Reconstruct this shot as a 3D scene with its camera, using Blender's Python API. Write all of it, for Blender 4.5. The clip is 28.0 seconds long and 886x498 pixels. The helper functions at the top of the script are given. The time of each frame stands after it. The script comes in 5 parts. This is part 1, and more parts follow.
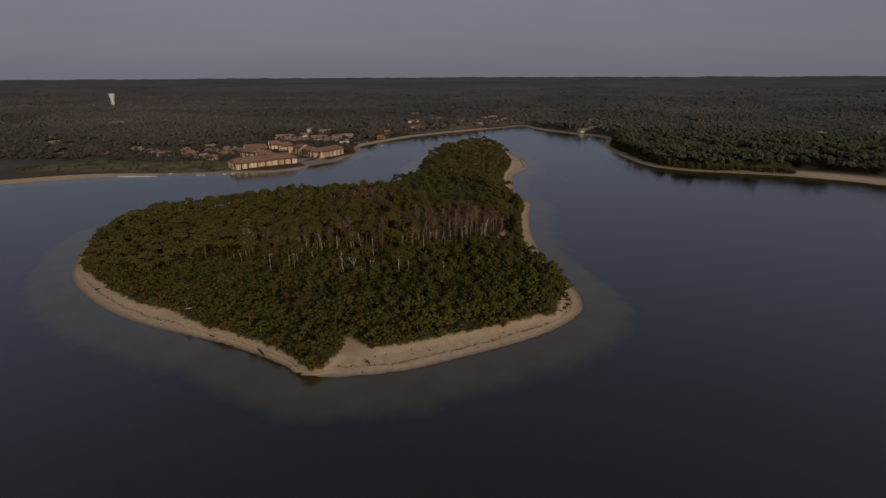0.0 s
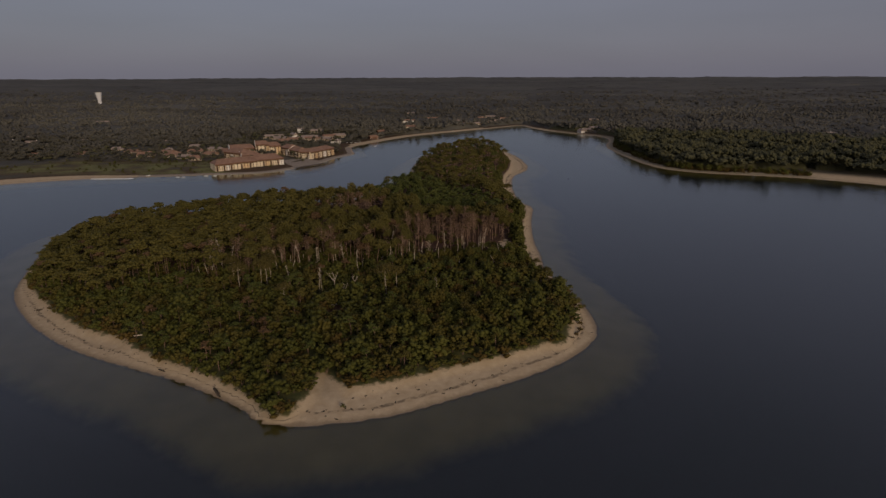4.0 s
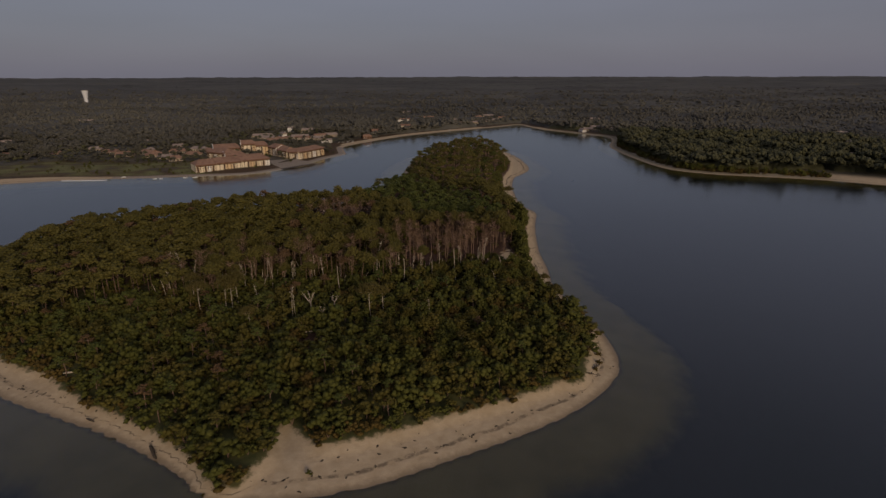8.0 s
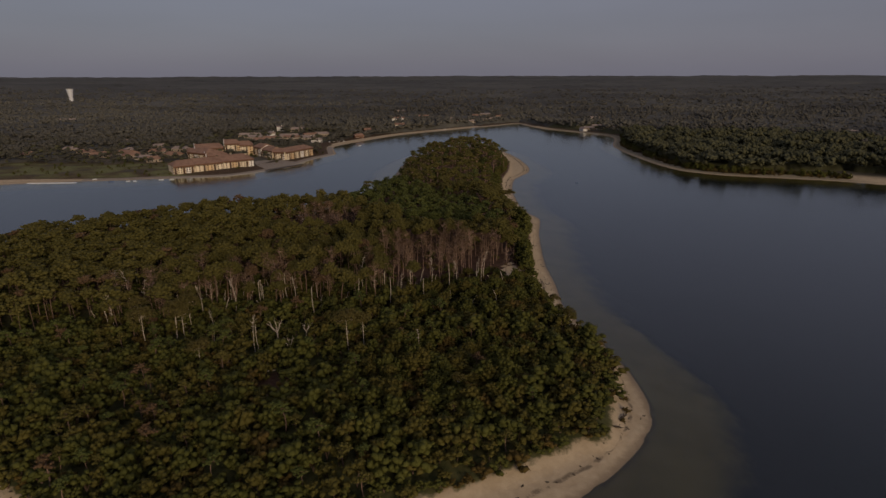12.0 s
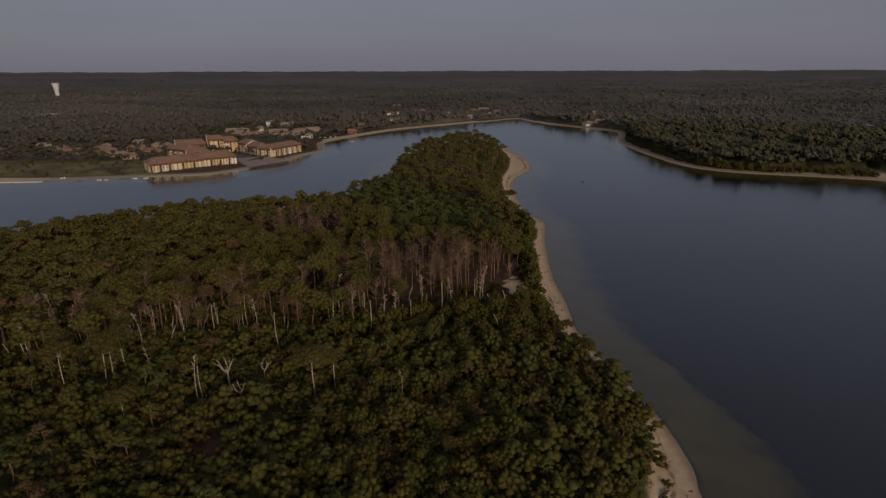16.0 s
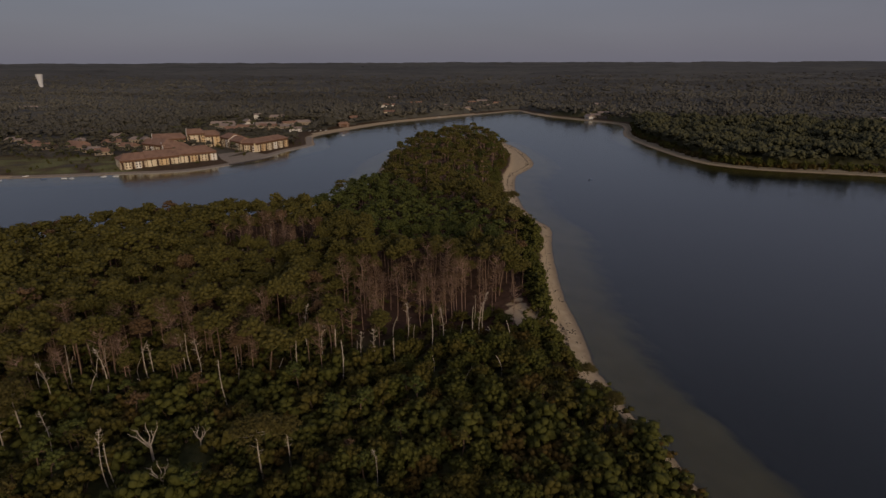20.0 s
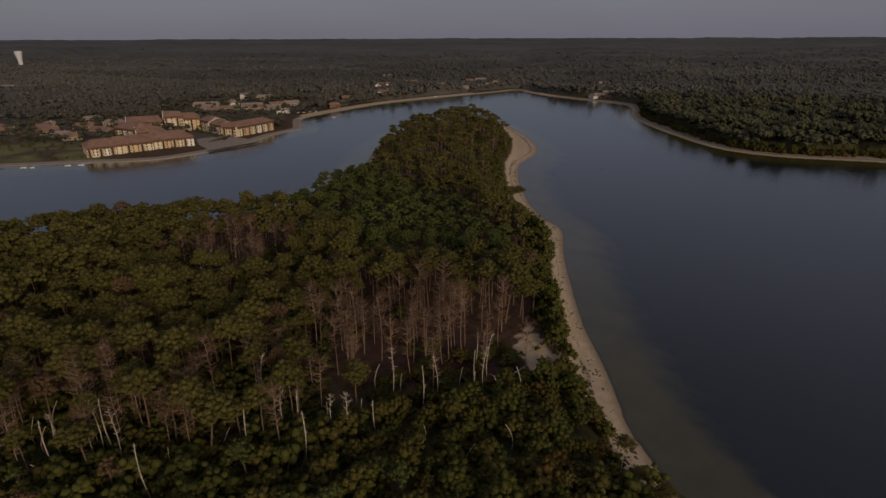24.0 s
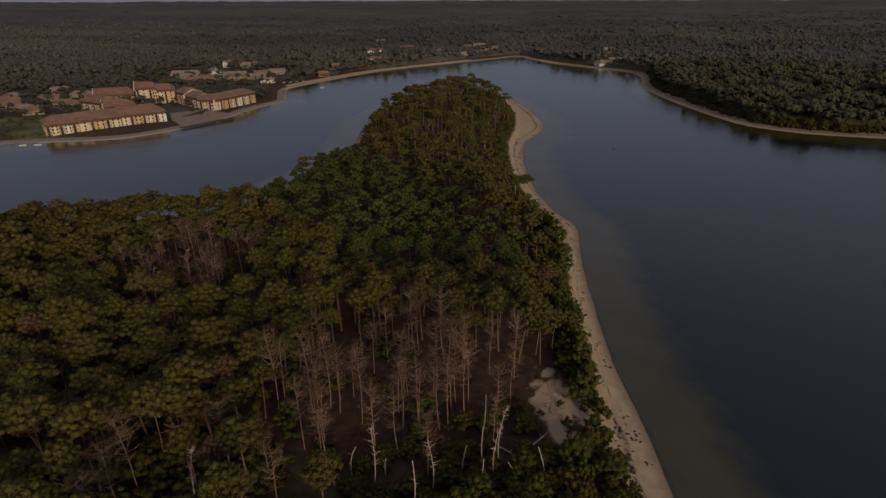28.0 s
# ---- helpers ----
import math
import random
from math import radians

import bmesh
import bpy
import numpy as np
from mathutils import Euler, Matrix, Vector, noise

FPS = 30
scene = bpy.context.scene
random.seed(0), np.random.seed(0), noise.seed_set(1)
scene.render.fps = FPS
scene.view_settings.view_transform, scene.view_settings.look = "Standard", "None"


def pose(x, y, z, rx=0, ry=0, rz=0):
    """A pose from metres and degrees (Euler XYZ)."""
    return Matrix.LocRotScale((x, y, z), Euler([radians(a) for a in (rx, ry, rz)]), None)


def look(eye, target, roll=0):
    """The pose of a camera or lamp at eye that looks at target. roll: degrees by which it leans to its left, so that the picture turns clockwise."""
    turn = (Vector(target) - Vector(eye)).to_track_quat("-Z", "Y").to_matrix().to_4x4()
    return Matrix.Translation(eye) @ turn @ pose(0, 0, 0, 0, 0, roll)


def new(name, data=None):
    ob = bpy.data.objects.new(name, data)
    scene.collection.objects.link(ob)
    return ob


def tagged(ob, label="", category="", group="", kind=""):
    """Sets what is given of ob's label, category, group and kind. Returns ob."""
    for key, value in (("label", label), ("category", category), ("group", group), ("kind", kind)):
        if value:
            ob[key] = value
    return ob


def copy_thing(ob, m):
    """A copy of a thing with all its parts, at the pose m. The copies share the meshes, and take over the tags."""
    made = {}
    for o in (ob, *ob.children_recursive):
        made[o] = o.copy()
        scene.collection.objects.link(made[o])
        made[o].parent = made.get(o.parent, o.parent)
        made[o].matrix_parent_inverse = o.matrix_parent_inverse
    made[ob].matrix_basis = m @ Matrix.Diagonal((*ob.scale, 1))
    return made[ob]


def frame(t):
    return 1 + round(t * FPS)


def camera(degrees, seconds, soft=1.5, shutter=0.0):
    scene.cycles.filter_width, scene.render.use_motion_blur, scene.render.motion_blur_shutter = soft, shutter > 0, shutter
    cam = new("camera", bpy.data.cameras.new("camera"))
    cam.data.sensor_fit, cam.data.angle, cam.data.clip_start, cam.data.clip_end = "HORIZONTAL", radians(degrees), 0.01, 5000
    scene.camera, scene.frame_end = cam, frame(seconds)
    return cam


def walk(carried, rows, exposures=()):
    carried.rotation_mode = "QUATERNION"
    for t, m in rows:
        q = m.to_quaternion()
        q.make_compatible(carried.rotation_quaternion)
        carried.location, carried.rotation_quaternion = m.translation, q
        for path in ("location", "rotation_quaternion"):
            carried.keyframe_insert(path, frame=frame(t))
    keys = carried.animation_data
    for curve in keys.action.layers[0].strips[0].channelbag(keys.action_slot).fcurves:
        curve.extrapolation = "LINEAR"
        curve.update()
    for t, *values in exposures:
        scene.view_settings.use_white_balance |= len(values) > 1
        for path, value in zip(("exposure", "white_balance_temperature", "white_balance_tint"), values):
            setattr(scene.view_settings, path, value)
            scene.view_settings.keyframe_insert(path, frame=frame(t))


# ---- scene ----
# ---------- camera and path ----------
cam = camera(77.24, 28.0, soft=1.5)


def fly(t, x, y, z, turn, down, lean):
    """A row of the flight: metres, then degrees of heading, downward tilt and lean."""
    return t, pose(x, y, z, 90 - down, 0, turn) @ pose(0, 0, 0, 0, 0, lean)


PATH = [
    fly(0, 0.02, 0.00, 105.96, -0.002, 17.482, -0.257),
    fly(1, 0.59, 8.92, 104.81, -0.080, 17.490, -0.284),
    fly(2, 1.09, 17.89, 103.66, -0.163, 17.482, -0.277),
    fly(3, 1.49, 26.95, 102.50, -0.254, 17.449, -0.224),
    fly(4, 1.89, 36.11, 101.26, -0.340, 17.418, -0.188),
    fly(5, 2.31, 45.32, 99.95, -0.418, 17.404, -0.186),
    fly(6, 2.69, 54.51, 98.68, -0.496, 17.403, -0.172),
    fly(7, 3.02, 63.65, 97.49, -0.577, 17.409, -0.140),
    fly(8, 3.41, 72.76, 96.39, -0.660, 17.416, -0.125),
    fly(9, 3.92, 81.84, 95.35, -0.743, 17.420, -0.153),
    fly(10, 4.46, 90.91, 94.27, -0.829, 17.423, -0.181),
    fly(11, 4.93, 100.00, 93.09, -0.920, 17.430, -0.168),
    fly(12, 5.35, 109.06, 91.84, -1.011, 17.439, -0.135),
    fly(13, 5.78, 118.04, 90.63, -1.094, 17.449, -0.114),
    fly(14, 6.35, 127.00, 89.50, -1.153, 17.492, -0.120),
    fly(15, 7.29, 136.12, 88.44, -1.169, 17.636, -0.141),
    fly(16, 8.44, 145.36, 87.44, -1.162, 17.862, -0.161),
    fly(17, 9.40, 154.54, 86.53, -1.189, 18.086, -0.160),
    fly(18, 10.14, 163.63, 85.75, -1.244, 18.285, -0.155),
    fly(19, 10.76, 172.71, 85.19, -1.312, 18.460, -0.163),
    fly(20, 11.31, 181.93, 84.92, -1.376, 18.634, -0.161),
    fly(21, 11.85, 191.35, 84.96, -1.427, 18.862, -0.139),
    fly(22, 12.39, 200.61, 84.98, -1.471, 19.294, -0.150),
    fly(23, 12.86, 209.68, 84.90, -1.525, 19.977, -0.192),
    fly(24, 13.15, 218.97, 84.91, -1.604, 20.828, -0.188),
    fly(25, 13.33, 228.39, 85.01, -1.705, 21.747, -0.151),
    fly(26, 13.66, 237.56, 85.00, -1.803, 22.634, -0.158),
    fly(27, 13.97, 246.78, 84.97, -1.882, 23.434, -0.176),
    fly(28, 14.17, 256.20, 84.99, -1.944, 24.161, -0.182),
]
walk(cam, PATH, [(0, 0.04), (12, 0.06), (18, 0.03), (28, -0.02)])

# ---------- sky and sun ----------
SUN_FROM = Vector((0.42, -0.87, 0.24)).normalized()
world = bpy.data.worlds.new("dusk_sky")
scene.world = world
world.use_nodes = True
wn, wl = world.node_tree.nodes, world.node_tree.links
wn.clear()
sky = wn.new("ShaderNodeTexSky")
sky.sky_type = "NISHITA"
sky.sun_disc = False
sky.sun_elevation = math.asin(SUN_FROM.z)
sky.sun_rotation = math.atan2(SUN_FROM.x, SUN_FROM.y)
sky.altitude, sky.air_density, sky.dust_density, sky.ozone_density = 50, 1.0, 2.0, 2.5
veil = wn.new("ShaderNodeMix")          # thin high cloud that greys the blue
veil.data_type = "RGBA"
veil.inputs[0].default_value = 0.76
high = wn.new("ShaderNodeSeparateXYZ")  # the veil is brighter above the haze of the horizon
grow = wn.new("ShaderNodeMapRange")
grow.inputs[1].default_value, grow.inputs[2].default_value = 0.08, 0.36
grow.inputs[3].default_value, grow.inputs[4].default_value = 0.95, 1.42
tint = wn.new("ShaderNodeVectorMath")
tint.operation = "SCALE"
tint.inputs[0].default_value = (3.84, 3.68, 4.60)
coord = wn.new("ShaderNodeTexCoord")
wl.new(coord.outputs["Generated"], high.inputs[0])
wl.new(high.outputs[2], grow.inputs[0])
wl.new(grow.outputs[0], tint.inputs["Scale"])
streak = wn.new("ShaderNodeTexNoise")     # faint uneven cloud
streak.inputs["Scale"].default_value, streak.inputs["Detail"].default_value = 2.2, 5
stretch = wn.new("ShaderNodeVectorMath")
stretch.operation = "MULTIPLY"
stretch.inputs[1].default_value = (1, 1, 5)
wl.new(coord.outputs["Generated"], stretch.inputs[0])
wl.new(stretch.outputs[0], streak.inputs["Vector"])
uneven = wn.new("ShaderNodeMapRange")
uneven.inputs[1].default_value, uneven.inputs[2].default_value = 0.3, 0.7
uneven.inputs[3].default_value, uneven.inputs[4].default_value = 0.94, 1.05
wl.new(streak.outputs[0], uneven.inputs[0])
cloud = wn.new("ShaderNodeVectorMath")
cloud.operation = "SCALE"
wl.new(tint.outputs[0], cloud.inputs[0])
wl.new(uneven.outputs[0], cloud.inputs["Scale"])
wl.new(cloud.outputs[0], veil.inputs[7])
back = wn.new("ShaderNodeBackground")
back.inputs["Strength"].default_value = 0.05
out = wn.new("ShaderNodeOutputWorld")
wl.new(sky.outputs[0], veil.inputs[6])
wl.new(veil.outputs[2], back.inputs[0])
wl.new(back.outputs[0], out.inputs[0])

sun = new("sun", bpy.data.lights.new("sun", "SUN"))
sun.data.energy = 2.1
sun.data.color = (1.0, 0.79, 0.57)
sun.data.angle = radians(22)
sun.matrix_world = look(SUN_FROM * 900, (0, 0, 0))
scene.view_settings.exposure = 0.0


# ---------- materials ----------
def mat(name):
    m = bpy.data.materials.new(name)
    m.use_nodes = True
    n = m.node_tree.nodes
    return m, n, m.node_tree.links, n["Principled BSDF"]


def noise_tex(n, l, scale, detail=4, rough=0.6, coord=None):
    t = n.new("ShaderNodeTexNoise")
    t.inputs["Scale"].default_value = scale
    t.inputs["Detail"].default_value = detail
    t.inputs["Roughness"].default_value = rough
    if coord is not None:
        l.new(coord, t.inputs["Vector"])
    return t


def ramp(n, l, fac, stops):
    r = n.new("ShaderNodeValToRGB")
    e = r.color_ramp.elements
    while len(e) < len(stops):
        e.new(0.5)
    for k, (p, c) in zip(e, stops):
        k.position, k.color = p, (*c, 1)
    l.new(fac, r.inputs[0])
    return r.outputs[0]


def mix(n, l, fac, a, b, blend="MIX"):
    x = n.new("ShaderNodeMix")
    x.data_type, x.blend_type = "RGBA", blend
    for sock, v in ((x.inputs[0], fac), (x.inputs[6], a), (x.inputs[7], b)):
        if isinstance(v, (int, float)):
            sock.default_value = v
        elif isinstance(v, tuple):
            sock.default_value = (*v, 1)
        else:
            l.new(v, sock)
    return x.outputs[2]


def mathn(n, l, op, a, b=0.0, clamp=False):
    x = n.new("ShaderNodeMath")
    x.operation, x.use_clamp = op, clamp
    for sock, v in ((x.inputs[0], a), (x.inputs[1], b)):
        if isinstance(v, (int, float)):
            sock.default_value = v
        else:
            l.new(v, sock)
    return x.outputs[0]


def step(n, l, v, a, b):
    """0 below a, 1 above b."""
    x = n.new("ShaderNodeMapRange")
    x.interpolation_type = "SMOOTHSTEP"
    x.inputs[1].default_value, x.inputs[2].default_value = a, b
    l.new(v, x.inputs[0])
    return x.outputs[0]


def bump(n, l, height, strength, dist, target):
    b = n.new("ShaderNodeBump")
    b.inputs["Strength"].default_value, b.inputs["Distance"].default_value = strength, dist
    l.new(height, b.inputs["Height"])
    l.new(b.outputs[0], target)


def plain(name, dark, light, scale=1.5, rough=0.8, metal=0.0, bumpy=0.3, spec=0.3):
    """A weathered surface: two scales of noise between two colours."""
    m, n, l, p = mat(name)
    g = n.new("ShaderNodeNewGeometry")
    a = noise_tex(n, l, scale, 5, 0.65, g.outputs["Position"])
    b = noise_tex(n, l, scale * 9, 3, 0.6, g.outputs["Position"])
    f = mathn(n, l, "ADD", mathn(n, l, "MULTIPLY", a.outputs[0], 0.7), mathn(n, l, "MULTIPLY", b.outputs[0], 0.3))
    l.new(ramp(n, l, f, [(0.32, dark), (0.68, light)]), p.inputs["Base Color"])
    p.inputs["Roughness"].default_value, p.inputs["Metallic"].default_value = rough, metal
    p.inputs["Specular IOR Level"].default_value = spec
    if bumpy:
        bump(n, l, b.outputs[0], bumpy, 0.05, p.inputs["Normal"])
    return m


def foliage(name, dark, mid, light, patch=0.11, plots=0.0, grain=0.26):
    """Leaves: tone changes from plant to plant, from clump to clump and from leaf to leaf."""
    m, n, l, p = mat(name)
    g = n.new("ShaderNodeNewGeometry")
    a = noise_tex(n, l, patch, 2, 0.5, g.outputs["Position"])
    b = noise_tex(n, l, patch * 6, 3, 0.6, g.outputs["Position"])
    wide = noise_tex(n, l, patch * 0.2, 3, 0.5, g.outputs["Position"])
    f = mathn(n, l, "ADD", mathn(n, l, "MULTIPLY", a.outputs[0], 0.42), mathn(n, l, "MULTIPLY", b.outputs[0], 0.16))
    f = mathn(n, l, "ADD", f, mathn(n, l, "MULTIPLY", wide.outputs[0], 0.3))
    f = mathn(n, l, "ADD", f, mathn(n, l, "MULTIPLY", g.outputs["Random Per Island"], 0.12))
    tuft = noise_tex(n, l, min(3.2, patch * 30), 3, 0.7, g.outputs["Position"])
    f = mathn(n, l, "ADD", f, mathn(n, l, "MULTIPLY", mathn(n, l, "SUBTRACT", tuft.outputs[0], 0.5), grain))
    if plots:                                   # forestry blocks, each of its own tone
        cell = n.new("ShaderNodeTexVoronoi")
        cell.inputs["Scale"].default_value = 0.0042
        warp = n.new("ShaderNodeVectorMath")
        warp.operation = "MULTIPLY"
        warp.inputs[1].default_value = (0.7, 1.25, 0)
        l.new(g.outputs["Position"], warp.inputs[0])
        l.new(warp.outputs[0], cell.inputs["Vector"])
        tone = n.new("ShaderNodeSeparateXYZ")
        l.new(cell.outputs["Color"], tone.inputs[0])
        f = mathn(n, l, "ADD", f, mathn(n, l, "MULTIPLY", mathn(n, l, "SUBTRACT", tone.outputs[0], 0.5), plots))
    l.new(ramp(n, l, f, [(0.30, dark), (0.5, mid), (0.72, light)]), p.inputs["Base Color"])
    bump(n, l, tuft.outputs[0], 0.45, 0.3, p.inputs["Normal"])
    p.inputs["Roughness"].default_value = 0.7
    p.inputs["Specular IOR Level"].default_value = 0.1
    thin = n.new("ShaderNodeBsdfTranslucent")        # light that passes through the leaves
    l.new(p.inputs["Base Color"].links[0].from_socket, thin.inputs[0])
    both = n.new("ShaderNodeMixShader")
    both.inputs[0].default_value = 0.2
    l.new(p.outputs[0], both.inputs[1])
    l.new(thin.outputs[0], both.inputs[2])
    l.new(both.outputs[0], n["Material Output"].inputs[0])
    return m


M_OAK = foliage("scrub_leaves", (0.044, 0.048, 0.011), (0.066, 0.067, 0.015), (0.094, 0.092, 0.022))
M_OLIVE = foliage("olive_scrub_leaves", (0.050, 0.046, 0.011), (0.074, 0.064, 0.015), (0.102, 0.084, 0.021))
M_RUSSET = foliage("russet_heath", (0.050, 0.036, 0.010), (0.078, 0.054, 0.015), (0.108, 0.074, 0.022))
M_PINE = foliage("pine_needles", (0.058, 0.053, 0.014), (0.086, 0.076, 0.020), (0.118, 0.099, 0.029))
M_PINE_GREEN = foliage("young_pine_needles", (0.046, 0.057, 0.017), (0.068, 0.078, 0.021), (0.099, 0.106, 0.029))
M_PINE_DRY = foliage("dry_pine_needles", (0.072, 0.045, 0.024), (0.106, 0.067, 0.036), (0.142, 0.090, 0.050))
# Distance haze is painted into the next two leaf colours, greyer and paler.
M_HAZY_FAR = foliage("hazy_far_leaves", (0.053, 0.051, 0.039), (0.073, 0.068, 0.051), (0.100, 0.090, 0.065), 0.03, 0.15, 0.10)
M_HAZY_CANOPY = foliage("hazy_canopy", (0.063, 0.060, 0.052), (0.085, 0.081, 0.069), (0.113, 0.107, 0.088), 0.012, 0.30, 0.08)
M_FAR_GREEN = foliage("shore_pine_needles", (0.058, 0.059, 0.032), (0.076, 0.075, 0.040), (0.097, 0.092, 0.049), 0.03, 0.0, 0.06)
M_PINE_BROWN = foliage("brown_pine_needles", (0.058, 0.050, 0.015), (0.088, 0.073, 0.022), (0.118, 0.094, 0.032))
M_BARK = plain("pine_bark", (0.07, 0.045, 0.032), (0.20, 0.13, 0.09), 0.8, 0.9)
M_DYING = plain("grey_pine_bark", (0.14, 0.088, 0.064), (0.31, 0.205, 0.15), 0.8, 0.9)
M_DEAD = plain("bleached_dead_wood", (0.24, 0.195, 0.15), (0.50, 0.43, 0.345), 0.7, 0.85)
M_WRACK = plain("dry_seaweed", (0.03, 0.022, 0.014), (0.08, 0.06, 0.04), 2.0, 0.9)
M_CREAM = plain("cream_render", (0.49, 0.41, 0.285), (0.63, 0.54, 0.40), 0.3, 0.85, bumpy=0.1)
M_OCHRE = plain("ochre_render", (0.44, 0.31, 0.17), (0.56, 0.41, 0.24), 0.3, 0.85, bumpy=0.1)
M_BEIGE = plain("beige_render", (0.23, 0.18, 0.125), (0.34, 0.275, 0.20), 0.3, 0.85, bumpy=0.1)
M_WHITE = plain("white_render", (0.52, 0.49, 0.44), (0.68, 0.65, 0.60), 0.3, 0.85, bumpy=0.1)
M_WOOD = plain("brown_stained_wood", (0.07, 0.032, 0.018), (0.15, 0.075, 0.04), 1.0, 0.7)
M_TILE = plain("clay_roof_tile", (0.13, 0.074, 0.049), (0.27, 0.16, 0.108), 0.22, 0.85, bumpy=0.6)
M_TILE_GREY = plain("weathered_roof_tile", (0.16, 0.12, 0.10), (0.30, 0.24, 0.20), 0.35, 0.85, bumpy=0.6)
M_TOWER = plain("pale_tower_concrete", (0.40, 0.40, 0.41), (0.56, 0.56, 0.57), 0.3, 0.9)
M_CONC = plain("grey_concrete", (0.22, 0.20, 0.17), (0.36, 0.33, 0.29), 0.4, 0.9)
M_DARKWOOD = plain("tarred_timber", (0.02, 0.016, 0.013), (0.06, 0.048, 0.04), 1.2, 0.8)
M_HULL = plain("white_boat_paint", (0.46, 0.46, 0.44), (0.64, 0.64, 0.62), 0.6, 0.35, bumpy=0.0, spec=0.5)
M_BLUEHULL = plain("blue_boat_paint", (0.05, 0.08, 0.16), (0.09, 0.14, 0.24), 0.6, 0.35, bumpy=0.0, spec=0.5)
M_GLASS, _n, _l, _p = mat("window_glass")
_p.inputs["Base Color"].default_value = (0.012, 0.014, 0.018, 1)
_p.inputs["Roughness"].default_value = 0.06
_p.inputs["Specular IOR Level"].default_value = 0.7


def ground_material():
    """Sand, wet sand and lake bed by height and plan, the deep bed tinted as dark water; needle litter, grass and heath
    inland.
    """
    m, n, l, p = mat("ground")
    g = n.new("ShaderNodeNewGeometry")
    pos = g.outputs["Position"]
    sep = n.new("ShaderNodeSeparateXYZ")
    l.new(pos, sep.inputs[0])
    z = sep.outputs[2]

    def attr(name):
        a = n.new("ShaderNodeAttribute")
        a.attribute_name = name
        return a.outputs["Fac"]

    big = noise_tex(n, l, 0.05, 4, 0.6, pos).outputs[0]
    mid = noise_tex(n, l, 0.35, 5, 0.65, pos).outputs[0]
    fine = noise_tex(n, l, 3.0, 4, 0.7, pos).outputs[0]
    sand = ramp(n, l, mid, [(0.3, (0.35, 0.265, 0.16)), (0.7, (0.475, 0.375, 0.245))])
    sand = mix(n, l, mathn(n, l, "MULTIPLY", fine, 0.35), sand, (0.30, 0.23, 0.155))
    wet = mix(n, l, step(n, l, mathn(n, l, "ADD", z, mathn(n, l, "MULTIPLY", mid, 0.25)), 0.12, 0.42), (0.24, 0.18, 0.115), sand)
    x = sep.outputs[0]
    dull = mathn(n, l, "MULTIPLY", step(n, l, x, 190, 235), mathn(n, l, "SUBTRACT", 1.0, step(n, l, x, 365, 400)))
    wet = mix(n, l, mathn(n, l, "MULTIPLY", dull, step(n, l, z, 0.1, 0.4)), wet, mix(n, l, mid, (0.17, 0.14, 0.085), (0.29, 0.235, 0.155)))
    drift = mathn(n, l, "ADD", z, mathn(n, l, "MULTIPLY", mathn(n, l, "SUBTRACT", big, 0.5), 0.5))
    line = mathn(n, l, "MULTIPLY", step(n, l, drift, 0.46, 0.54), mathn(n, l, "SUBTRACT", 1.0, step(n, l, drift, 0.58, 0.68)))
    line = mathn(n, l, "MULTIPLY", line, step(n, l, mid, 0.40, 0.60))
    wet = mix(n, l, mathn(n, l, "MULTIPLY", line, 0.75), wet, (0.085, 0.062, 0.042))
    litter = ramp(n, l, mid, [(0.3, (0.034, 0.018, 0.011)), (0.7, (0.095, 0.053, 0.034))])
    heath = ramp(n, l, mid, [(0.35, (0.034, 0.040, 0.014)), (0.7, (0.085, 0.078, 0.030))])
    inland = mix(n, l, attr("litter"), heath, litter)
    grass = ramp(n, l, mid, [(0.3, (0.090, 0.098, 0.034)), (0.7, (0.165, 0.155, 0.062))])
    inland = mix(n, l, attr("grass"), inland, grass)
    edge = mathn(n, l, "ADD", attr("veg"), mathn(n, l, "MULTIPLY", mathn(n, l, "SUBTRACT", mid, 0.5), 7.0))
    land = mix(n, l, step(n, l, edge, -0.8, 1.2), wet, inland)
    woods = ramp(n, l, noise_tex(n, l, 0.012, 6, 0.7, pos).outputs[0], [(0.35, (0.044, 0.041, 0.031)), (0.5, (0.068, 0.061, 0.045)), (0.68, (0.100, 0.086, 0.063))])
    land = mix(n, l, attr("far"), land, woods)
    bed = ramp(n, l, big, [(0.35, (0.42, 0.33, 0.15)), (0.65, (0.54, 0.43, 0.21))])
    # Dimming and blue of deep water are painted on the bed below the shelf.
    weed_or_depth = ramp(n, l, mid, [(0.3, (0.005, 0.018, 0.030)), (0.7, (0.010, 0.027, 0.044))])
    deep = mix(n, l, step(n, l, mathn(n, l, "ADD", z, mathn(n, l, "MULTIPLY", mid, 0.9)), -3.6, -0.4), weed_or_depth, bed)
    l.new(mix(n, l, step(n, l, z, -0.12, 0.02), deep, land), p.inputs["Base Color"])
    p.inputs["Roughness"].default_value = 0.92
    p.inputs["Specular IOR Level"].default_value = 0.15
    bump(n, l, mathn(n, l, "ADD", mid, mathn(n, l, "MULTIPLY", fine, 0.4)), 0.5, 0.5, p.inputs["Normal"])
    return m


